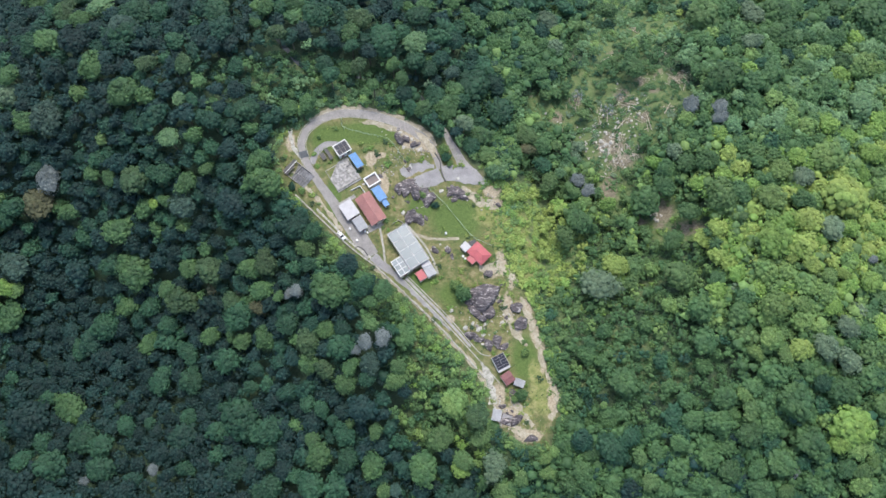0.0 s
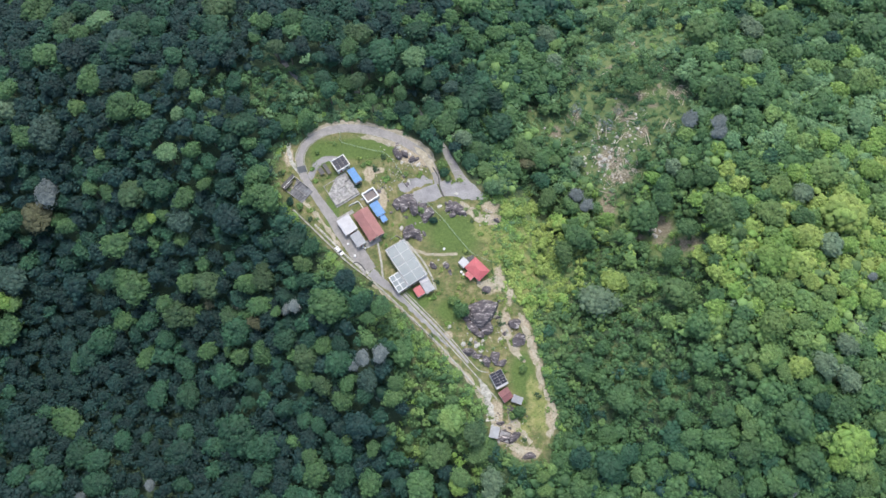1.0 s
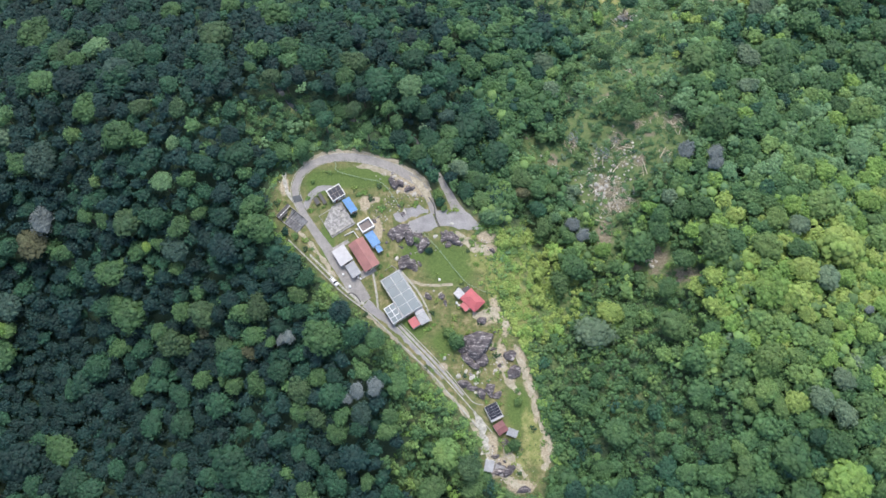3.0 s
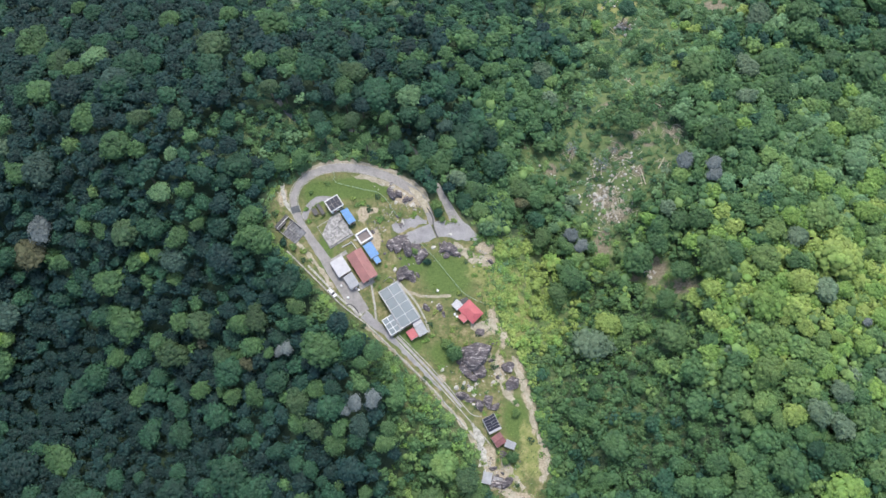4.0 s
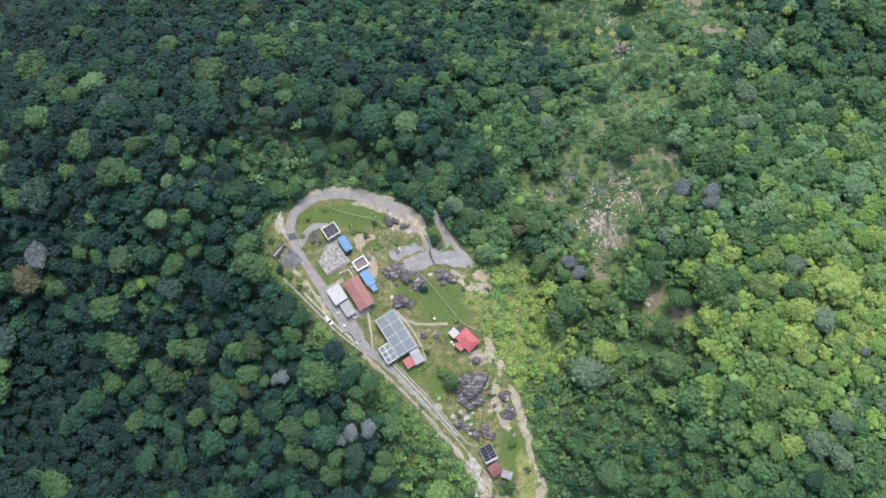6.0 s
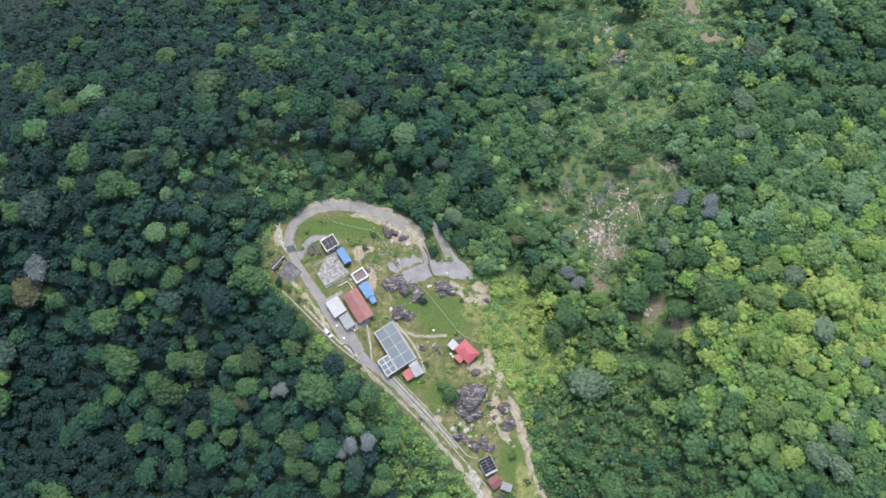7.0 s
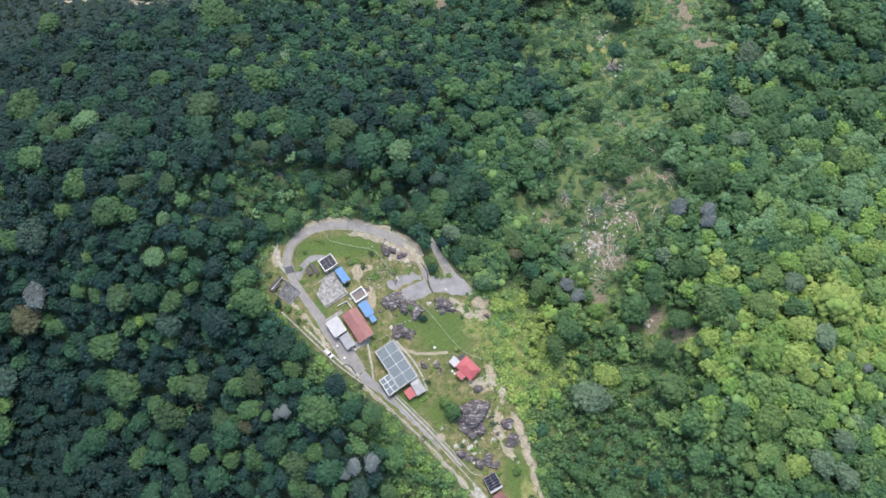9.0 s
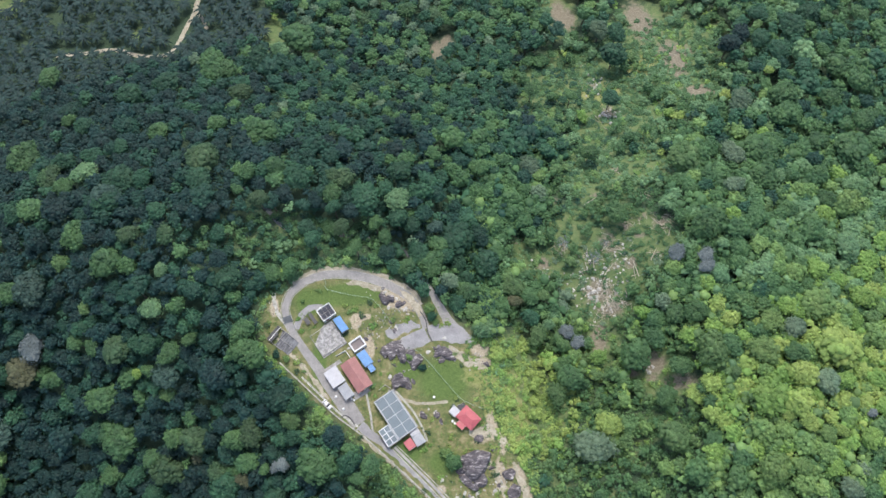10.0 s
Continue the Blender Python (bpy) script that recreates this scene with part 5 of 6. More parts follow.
TREES_FAR_SLOPE = [(-125.6, 190.0, 6.4, "green"), (-108.0, 197.2, 6.4, "ash"), (-86.0, 215.3, 6.5, "green"), (-86.2, 207.5, 7.1, "dusk"), (-155.6, 182.7, 5.2, "dusk"), (-153.8, 175.2, 3.2, "light"), (-142.3, 167.3, 4.3, "ash"),
                   (-118.2, 161.4, 5.9, "dusk"), (-100.5, 153.5, 4.6, "green"), (-73.1, 156.6, 4.0, "light"), (-115.9, 144.8, 3.4, "green"), (-128.9, 141.4, 4.6, "dusk"), (-167.0, 148.3, 8.0, "dusk"), (-142.9, 140.1, 4.7, "ash"),
                   (-73.0, 127.1, 6.8, "dusk"), (-148.4, 131.1, 4.9, "green"), (-112.5, 122.5, 5.4, "dusk"), (-114.4, 113.3, 5.9, "ash"), (-138.9, 124.9, 3.4, "dusk"), (-63.2, 215.5, 6.5, "dusk"), (-67.9, 185.3, 4.9, "dusk"),
                   (-51.8, 147.6, 7.1, "dusk"), (-41.4, 231.2, 7.9, "moss"), (-51.7, 222.2, 4.6, "light"), (-78.6, 206.8, 5.8, "dusk"), (18.9, 250.9, 4.8, "green"), (-177.0, 215.2, 5.6, "green"), (26.1, 196.3, 3.7, "green")]
TREES_FAR_WOOD = [(131.4, 216.4, 5.2, "dusk"), (123.0, 220.2, 5.2, "grey"), (126.7, 199.5, 6.3, "dusk"), (201.8, 198.9, 5.3, "dusk"), (209.0, 189.4, 5.9, "dusk"), (220.0, 205.3, 6.7, "dusk"), (229.5, 186.7, 3.3, "moss"),
                  (178.1, 155.2, 6.0, "grey"), (200.1, 157.9, 6.8, "green"), (196.9, 144.6, 6.6, "moss"), (232.0, 174.0, 5.8, "green"), (238.5, 162.6, 6.4, "moss"), (222.0, 153.7, 5.0, "green"), (198.9, 175.8, 2.2, "yellow"),
                  (216.1, 176.2, 4.5, "dusk"), (206.6, 218.8, 4.8, "dusk"), (232.2, 215.1, 6.2, "dusk"), (256.9, 209.6, 4.2, "moss"), (119.1, 168.6, 4.2, "dusk"), (100.5, 174.6, 3.0, "green"), (80.9, 180.5, 3.6, "green"),
                  (193.3, 204.4, 4.6, "deep"), (184.9, 196.3, 5.2, "deep"), (232.0, 138.8, 5.5, "green")]
LANDMARKS = [t for wood in (TREES_VALLEY_WEST, TREES_VALLEY_FLOOR, TREES_VALLEY_SOUTH, TREES_RIDGE_FOOT, TREES_RIDGE_HEAD,
                           TREES_GULLY_HEAD, TREES_EAST_SLOPE, TREES_EAST_SPUR, TREES_SOUTH_SLOPE, TREES_FAR_SLOPE, TREES_FAR_WOOD) for t in wood]
BARE_TREES = [(-153.7, 56.7, 6.3), (-101.5, -69.1, 2.6), (-131.0, -72.6, 2.2), (-39.0, -2.7, 2.8), (-42.3, -3.3, 2.3), (-10.9, -25.6, 3.3), (-14.6, -28.4, 2.2), (-4.1, -24.6, 3.5), (82.9, 86.5, 3.2),
              (94.5, 77.2, 3.9), (100.2, 83.1, 2.1), (138.0, 69.3, 3.8), (137.6, 64.6, 3.6), (127.2, 72.8, 4.1), (79.5, 45.5, 3.5), (83.3, 40.3, 3.2), (145.3, -78.5, 2.1), (187.6, 0.2, 2.0)]
FOREST_ROAD = [(17.4, 77), (13.8, 83.8), (4.9, 90.1), (-10.5, 92), (-23.5, 92), (-35.5, 94), (-41.6, 99), (-48, 107.5), (-54.4, 114.4), (-66, 124)]


def scatter():
    rng = np.random.default_rng(11)
    pack = Packing()
    trees = []
    for lx, ly, lr, kind in LANDMARKS:
        pack.put(lx, ly, lr)
    for lx, ly, lr in BARE_TREES:
        pack.put(lx, ly, lr)
    gap = curve_points(FOREST_ROAD[5:9], 3)
    for r_lo, r_hi, tries, squeeze in ((5.4, 6.8, 200, 0.84), (3.9, 5.4, 1900, 0.76), (2.8, 3.9, 12000, 0.73), (1.9, 2.8, 34000, 0.72)):
        y = rng.uniform(-112, 318, tries)
        x = rng.uniform(-1, 1, tries) * half_width(y) + 12
        r = rng.uniform(r_lo, r_hi, tries)
        d = to_edge(x, y)
        low, young = blobs(x, y, GRASSY), blobs(x, y, YOUNG)
        bare = blobs(x, y, CLEAR_SOIL)
        pick = rng.uniform(0, 1, tries)
        for k in range(tries):
            if d[k] < r[k] * 0.95 or palm_land(x[k], y[k]):
                continue
            open_ = max(low[k], bare[k])
            if open_ > 0.25 and (r[k] > 3.2 or pick[k] < open_ * 1.25):
                continue
            if x[k] < 10 and r[k] > 4.0 and pick[k] > 0.35:
                continue
            if x[k] > 40 and r[k] > 4.6 and pick[k] > 0.25:
                continue
            if y[k] > 150 and -50 < x[k] < 80 and r[k] > 3.6:
                continue
            if bare[k] > 0.25:
                continue
            if young[k] > 0.3 and r[k] > 2.5 and pick[k] > 0.05:
                continue
            if abs(x[k] - np.interp(y[k], [44, 51, 58, 68, 74, 92], [32, 29, 25.5, 20.9, 17.4, 8])) < r[k] * 0.8 + 0.8 and 40 < y[k] < 95:
                continue
            if np.min(np.hypot(gap[:, 0] - x[k], gap[:, 1] - 3 - y[k])) < r[k] * 0.45 + 0.8:
                continue
            if pack.fits(x[k], y[k], r[k], squeeze):
                pack.put(x[k], y[k], r[k])
                trees.append((x[k], y[k], r[k], low[k], young[k], d[k]))
    return trees


def species(rng, x, y, r, low, young, d):
    """Darker kinds in the west, lighter in the east: partly second growth, partly cloud shade and sun put into leaf
    colour; lighter growth on the cleared slopes.
    """
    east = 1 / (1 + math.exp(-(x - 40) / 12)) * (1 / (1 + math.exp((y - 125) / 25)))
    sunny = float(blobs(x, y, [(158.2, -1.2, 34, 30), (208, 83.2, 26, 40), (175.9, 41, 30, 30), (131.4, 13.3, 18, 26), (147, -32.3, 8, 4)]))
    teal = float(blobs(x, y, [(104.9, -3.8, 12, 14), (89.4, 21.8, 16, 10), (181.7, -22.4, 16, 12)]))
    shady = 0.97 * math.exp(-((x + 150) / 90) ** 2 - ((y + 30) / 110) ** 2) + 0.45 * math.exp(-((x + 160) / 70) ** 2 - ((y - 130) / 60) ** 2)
    u = rng.random()

    def choose(*table):
        acc = 0
        for kind, share in table:
            acc += share
            if u < acc:
                return kind
        return table[0][0]
    if 150 < y and -50 < x < 80 and rng.random() < 0.7:
        return choose(("green", 0.30), ("dusk", 0.25), ("mid", 0.15), ("olive", 0.15), ("grey", 0.15))
    if low > 0.25 and 40 < x < 78 and y < 50:
        return choose(("yellow", 0.15), ("lime", 0.30), ("light", 0.35), ("moss", 0.2))
    if low > 0.25 and 72 < x < 128 and y < 112:
        return choose(("green", 0.45), ("dusk", 0.2), ("light", 0.15), ("grey", 0.1), ("moss", 0.1))
    if low > 0.25:
        return choose(("light", 0.40), ("moss", 0.15), ("green", 0.15), ("lime", 0.2), ("yellow", 0.1))
    if young > 0.3 and y > 80:
        return choose(("green", 0.42), ("dusk", 0.36), ("moss", 0.14), ("light", 0.08))
    if young > 0.3:
        return choose(("green", 0.22), ("moss", 0.25), ("light", 0.33), ("lime", 0.20)) if x < 45 else choose(("green", 0.60), ("moss", 0.10), ("light", 0.08), ("dusk", 0.22))
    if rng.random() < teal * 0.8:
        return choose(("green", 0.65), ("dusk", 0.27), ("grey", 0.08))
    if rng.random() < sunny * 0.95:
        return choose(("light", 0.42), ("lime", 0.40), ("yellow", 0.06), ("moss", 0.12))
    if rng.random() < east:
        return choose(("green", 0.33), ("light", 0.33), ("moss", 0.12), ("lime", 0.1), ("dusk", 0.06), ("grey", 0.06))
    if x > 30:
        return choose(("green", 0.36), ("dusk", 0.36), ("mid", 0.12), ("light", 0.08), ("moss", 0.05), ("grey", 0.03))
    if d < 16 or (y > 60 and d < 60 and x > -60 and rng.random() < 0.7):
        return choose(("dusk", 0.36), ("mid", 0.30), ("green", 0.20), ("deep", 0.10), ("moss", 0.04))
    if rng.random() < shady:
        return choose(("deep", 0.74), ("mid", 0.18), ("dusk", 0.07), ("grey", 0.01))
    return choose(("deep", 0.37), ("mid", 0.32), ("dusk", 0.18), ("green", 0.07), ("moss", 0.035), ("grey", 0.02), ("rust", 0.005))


# light (+) and shade (-) over the wood, put into leaf colour: middle and amount
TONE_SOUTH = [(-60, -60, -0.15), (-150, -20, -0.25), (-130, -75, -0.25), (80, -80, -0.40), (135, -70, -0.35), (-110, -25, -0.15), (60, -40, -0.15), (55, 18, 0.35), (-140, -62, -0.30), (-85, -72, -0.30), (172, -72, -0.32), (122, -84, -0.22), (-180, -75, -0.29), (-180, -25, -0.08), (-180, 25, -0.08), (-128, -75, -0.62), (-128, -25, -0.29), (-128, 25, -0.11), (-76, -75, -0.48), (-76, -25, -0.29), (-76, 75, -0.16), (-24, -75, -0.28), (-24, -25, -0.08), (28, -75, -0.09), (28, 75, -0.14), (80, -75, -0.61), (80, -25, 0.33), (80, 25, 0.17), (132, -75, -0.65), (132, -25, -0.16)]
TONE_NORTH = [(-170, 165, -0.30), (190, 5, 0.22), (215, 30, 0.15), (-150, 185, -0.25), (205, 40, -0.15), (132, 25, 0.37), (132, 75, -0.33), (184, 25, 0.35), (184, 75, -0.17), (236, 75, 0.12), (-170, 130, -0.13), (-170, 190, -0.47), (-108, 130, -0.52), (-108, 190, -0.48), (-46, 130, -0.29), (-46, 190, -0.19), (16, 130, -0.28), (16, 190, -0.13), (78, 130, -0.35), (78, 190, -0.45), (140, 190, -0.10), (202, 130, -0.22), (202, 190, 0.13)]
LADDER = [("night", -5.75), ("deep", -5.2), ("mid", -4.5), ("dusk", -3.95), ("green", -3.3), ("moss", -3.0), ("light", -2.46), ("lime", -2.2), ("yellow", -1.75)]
# eastern trees swap dark kinds for brighter ones, putting the sunlight into their colour
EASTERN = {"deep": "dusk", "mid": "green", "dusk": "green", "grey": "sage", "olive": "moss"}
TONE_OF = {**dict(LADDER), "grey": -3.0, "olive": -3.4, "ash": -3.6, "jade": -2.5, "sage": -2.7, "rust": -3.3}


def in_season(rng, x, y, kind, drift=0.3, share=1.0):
    """A lighter or darker kind for the same tree, so its leaf colour holds the light or shade there; northern haze is
    put in as cooler greens.
    """
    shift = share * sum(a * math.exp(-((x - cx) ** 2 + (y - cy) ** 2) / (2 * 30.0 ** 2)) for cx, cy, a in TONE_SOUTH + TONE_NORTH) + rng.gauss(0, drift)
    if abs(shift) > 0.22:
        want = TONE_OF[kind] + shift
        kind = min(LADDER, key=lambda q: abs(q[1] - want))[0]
    if kind in ("light", "lime", "moss") and rng.random() < 0.75 / (1 + math.exp((55 - y) / 9)):
        kind = "jade" if kind != "moss" else "green"
    if x > 50 and y < 125 and rng.random() < 0.8:
        kind = EASTERN.get(kind, kind)
    return kind


def place(shape, x, y, z, sx, sz, turn):
    v, f = shape
    c, s = math.cos(turn), math.sin(turn)
    w = np.empty_like(v)
    w[:, 0], w[:, 1], w[:, 2] = (v[:, 0] * c - v[:, 1] * s) * sx + x, (v[:, 0] * s + v[:, 1] * c) * sx + y, v[:, 2] * sz + z
    return w, f


class Pile:
    """Many shapes gathered into one mesh, each with its material."""
    def __init__(self):
        self.v, self.f, self.m, self.n = [], [], [], 0

    def add(self, shape, slot):
        v, f = shape
        self.v.append(v), self.f.append(f + self.n), self.m.append(np.full(len(f), slot))
        self.n += len(v)

    def make(self, name, mats, label, category):
        me = mesh_from(name, np.concatenate(self.v), np.concatenate(self.f), mats, np.concatenate(self.m), True)
        return tagged(new(name, me), label, category, kind="stuff")


ALL_LEAF = [LEAF[k] for k in LEAF_ORDER] + [BARK]
BARK_SLOT = len(LEAF_ORDER)
trees = scatter()
tz = land(np.array([t[0] for t in trees]), np.array([t[1] for t in trees]))
order = sorted(range(len(trees)), key=lambda k: trees[k][5] - (6 if trees[k][2] > 4.5 else 0))
single = set([k for k in order if trees[k][2] > 3.4][:60])
forest, scrubs = Pile(), Pile()
rng = random.Random(21)
crown_meshes, trunk_meshes = {}, {}
WORDS = {"night": "blackish green", "deep": "dark green", "mid": "deep green", "green": "fresh green", "lime": "lime green", "light": "light green", "yellow": "yellow-green", "grey": "grey-green", "olive": "olive green", "rust": "rust-brown", "dusk": "dusky green", "moss": "moss green", "ash": "ash green", "jade": "jade green", "sage": "sage green"}


def tree_thing(x, y, z, r, h, kind, k):
    e = new("tree")
    e.empty_display_size = 1
    size = "tall broad-crowned" if r > 5.5 else "broad-crowned" if r > 4.4 else "young"
    tagged(e, f"{size} {WORDS[kind]} rainforest tree standing in the forest", "tree", "trees round the ridge")
    e.matrix_basis = pose(x, y, z, 0, 0, rng.uniform(0, 360))
    shape = k % len(FULL)
    if (shape, kind) not in crown_meshes:
        crown_meshes[shape, kind] = mesh_from("crown", FULL[shape][0], FULL[shape][1], [LEAF[kind]], None, True)
    if shape % 3 not in trunk_meshes:
        trunk_meshes[shape % 3] = mesh_from("trunk", *TRUNK[shape % 3], [BARK])
    c = new("crown", crown_meshes[shape, kind])
    c.parent = e
    c.matrix_basis = Matrix.LocRotScale((0, 0, h - r * 0.35), None, (r * 1.08, r * 1.08, r * rng.uniform(0.85, 1.15)))
    t = new("trunk", trunk_meshes[shape % 3])
    t.parent = e
    t.matrix_basis = Matrix.Diagonal((h * 0.9, h * 0.9, h, 1))


for k, (x, y, r, low, young, d) in enumerate(trees):
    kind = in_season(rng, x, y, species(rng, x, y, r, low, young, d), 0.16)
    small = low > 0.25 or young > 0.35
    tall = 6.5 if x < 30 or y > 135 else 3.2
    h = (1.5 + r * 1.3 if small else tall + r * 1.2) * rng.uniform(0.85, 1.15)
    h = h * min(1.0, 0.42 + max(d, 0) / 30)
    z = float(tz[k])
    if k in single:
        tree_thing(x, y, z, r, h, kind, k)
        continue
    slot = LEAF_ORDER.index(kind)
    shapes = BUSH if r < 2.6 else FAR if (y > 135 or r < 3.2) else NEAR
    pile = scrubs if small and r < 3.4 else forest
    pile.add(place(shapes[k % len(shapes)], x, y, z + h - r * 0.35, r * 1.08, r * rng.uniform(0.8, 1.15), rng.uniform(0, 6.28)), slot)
    if r > 3.2:
        pile.add(place(TRUNK[k % 3], x, y, z, h * 0.9, h, rng.uniform(0, 6)), BARK_SLOT)
# the lower storey, which closes the gaps between the crowns
lower = np.random.default_rng(9)
COUNT = 4800
ly = np.concatenate([lower.uniform(-112, 318, COUNT), lower.uniform(-100, 150, COUNT)])
lx = lower.uniform(-1, 1, 2 * COUNT) * half_width(ly) + 12
lx[COUNT:] = lower.uniform(40, 225, COUNT)
ld, lo_, lz = to_edge(lx, ly), np.maximum(np.maximum(blobs(lx, ly, GRASSY), blobs(lx, ly, YOUNG)), blobs(lx, ly, CLEAR_SOIL)), land(lx, ly)
for k in range(2 * COUNT):
    if ld[k] > 5 and lo_[k] < 0.3 and not palm_land(lx[k], ly[k]):
        r = lower.uniform(2.0, 3.6)
        # the lower storey's colour also holds western shade and eastern sun
        kind = ("mid" if lower.random() < 0.6 else "dusk") if lx[k] + lower.normal(0, 16) < 40 else "green" if lower.random() < 0.5 else "light"
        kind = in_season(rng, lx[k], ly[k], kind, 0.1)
        high = lower.uniform(2.0, 6.0) if k < COUNT else lower.uniform(3.4, 7.0)
        forest.add(place(FILL[k % 5], lx[k], ly[k], lz[k] + high, r, r, lower.uniform(0, 6)), LEAF_ORDER.index(kind))
forest.make("forest", ALL_LEAF, "dense tropical forest of many green tones", "forest")

# low undergrowth between and round the trees
under = np.random.default_rng(3)
n = 24000
ux, uy = under.uniform(-85, 190, n), under.uniform(-75, 235, n)
keep = (np.maximum(blobs(ux, uy, GRASSY), blobs(ux, uy, YOUNG)) > 0.3) & (to_edge(ux, uy) > 0.3) & (blobs(ux, uy, CLEAR_SOIL) < under.uniform(0.45, 1.1, n))
ux, uy = ux[keep], uy[keep]
inner = len(ux)
ang = under.uniform(0, 1, 700) * len(OUT)
ia = ang.astype(int)
fr = (ang - ia)[:, None]
rim = OUT[ia] * (1 - fr) + OUT[(ia + 1) % len(OUT)] * fr
mid = OUT.mean(0)
out_dir = (rim - mid) / np.linalg.norm(rim - mid, axis=1)[:, None]
rim = rim + out_dir * under.uniform(0.5, 7, (700, 1))
sel = (to_edge(rim[:, 0], rim[:, 1]) > 0.4) & ~((rim[:, 0] > 8) & (rim[:, 0] < 36) & (rim[:, 1] > 48))
ux, uy = np.concatenate([ux, rim[sel, 0]]), np.concatenate([uy, rim[sel, 1]])
uz, ug = land(ux, uy), blobs(ux, uy, GRASSY)
for k in range(len(ux)):
    edge_ = ug[k] > 0.3 or k >= inner
    if edge_ and k < inner and under.random() < (0.25 if 40 < ux[k] < 62 and uy[k] < 45 else 0.22):
        continue
    r = under.uniform(0.7, 2.2) if edge_ and (uy[k] > 105 or 44 < ux[k] < 80 and uy[k] < 45) else under.uniform(0.5, 1.6) if edge_ else under.uniform(0.8, 1.7)
    edge_ = edge_ or ux[k] < 45
    kind = under.choice(["green", "dusk", "moss", "green", "light", "grey"] if 72 < ux[k] < 128 and uy[k] < 112 else ["green", "dusk", "green", "moss"] if ux[k] < 45 and uy[k] > 80 else ["green", "light", "moss", "lime", "light"] if ux[k] < 45 and uy[k] < 20 else ["light", "lime", "light", "moss", "lime", "yellow"] if 40 < ux[k] < 78 and uy[k] < 50 else ["green", "light", "moss", "green", "lime"] if uy[k] > 140 else ["light", "light", "light", "moss", "lime", "lime", "green"]) if edge_ else under.choice(["green", "green", "green", "dusk", "moss", "light"] if ux[k] > 45 else ["green", "light", "light", "lime"])
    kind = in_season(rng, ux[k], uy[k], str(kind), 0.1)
    scrubs.add(place(LOW[k % 6] if r < 1.3 else BUSH[k % 5], ux[k], uy[k], uz[k] + r * 0.35, r, r * (under.uniform(0.35, 0.7) if edge_ else under.uniform(0.6, 1.0)), under.uniform(0, 6)), LEAF_ORDER.index(kind))
sx, sy = under.uniform(36, 56, 1500), under.uniform(-4, 44, 1500)
sd = to_edge(sx, sy)
for k in range(1500):
    if -9 < sd[k] < 1 and under.random() < 0.75 * (1 + sd[k] / 9) and math.hypot(sx[k] - 34.6, sy[k] - 10.2) > 6.5 and float(blobs(sx[k], sy[k], BARE)) < 0.5:
        r = under.uniform(0.3, 1.0)
        scrubs.add(place(LOW[k % 6], sx[k], sy[k], float(land(sx[k], sy[k])) + r * 0.2, r, r * under.uniform(0.4, 0.8), under.uniform(0, 6)), LEAF_ORDER.index(under.choice(["light", "lime", "moss", "yellow"])))
scrubs.make("scrub", ALL_LEAF, "light green scrub and young bushes on cleared ground", "scrub")

# pale bare trees standing among the green ones
for k, (x, y, r) in enumerate(BARE_TREES):
    e = new("bare_tree")
    tagged(e, "pale grey nearly leafless tree among green crowns", "tree", "bare trees in the forest")
    z = land_at(x, y)
    e.matrix_basis = pose(x, y, z, 0, 0, 40 * k)
    twiggy = k in (8, 9, 10, 16)
    shape = DEAD[k % 2] if twiggy else SPARSE[k % 4]
    me = mesh_from("crown", *shape, [LEAF["bare"]], None, True)
    c = new("crown", me)
    c.parent = e
    h = (11.5 if x < 30 or y > 135 else 8.0) + r * 0.4
    c.matrix_basis = Matrix.LocRotScale((0, 0, h - r * 0.3), None, (r, r, r * 0.9))
    t = new("trunk", trunk_meshes[k % 3])
    t.parent = e
    t.matrix_basis = Matrix.Diagonal((h * 0.9, h * 0.9, h, 1))


for k, (x, y, r, kind) in enumerate(LANDMARKS):
    h = (11.5 if x < 30 or y > 135 else 8.0) + r * 0.4
    if x < 30 and kind == "dusk":
        kind = ("olive", "green", "dusk")[k % 3]
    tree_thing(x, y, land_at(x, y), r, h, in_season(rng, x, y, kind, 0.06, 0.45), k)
ribbon("forest_road", FOREST_ROAD, 2.0, DARK_ROAD, "narrow dark grey road glimpsed between the trees", "road", ragged=0.2, lift=0.2, thick=1.5, height_of=land_at)


# ---- palms ----
def palm_shape(seed, fronds=20):
    rng = np.random.default_rng(seed)
    V, T = [], []
    for k in range(fronds):
        a = 2 * math.pi * k / fronds + rng.uniform(-0.15, 0.15)
        up = rng.uniform(0.1, 0.95)
        ln = rng.uniform(0.85, 1.1)
        d, sd = np.array([math.cos(a), math.sin(a), 0]), np.array([-math.sin(a), math.cos(a), 0])
        base = len(V)
        for s in range(5):
            u = s / 4
            p = d * ln * u + np.array([0, 0, up * u - 0.85 * u * u])
            w = 0.10 * math.sin(math.pi * min(1, 0.12 + u * 0.9)) + 0.01
            V += [p + sd * w - np.array([0, 0, 0.05]), p, p - sd * w - np.array([0, 0, 0.05])]
        for s in range(4):
            q = base + 3 * s
            T += [(q, q + 1, q + 4), (q, q + 4, q + 3), (q + 1, q + 2, q + 5), (q + 1, q + 5, q + 4)]
    return np.array(V), np.array(T)


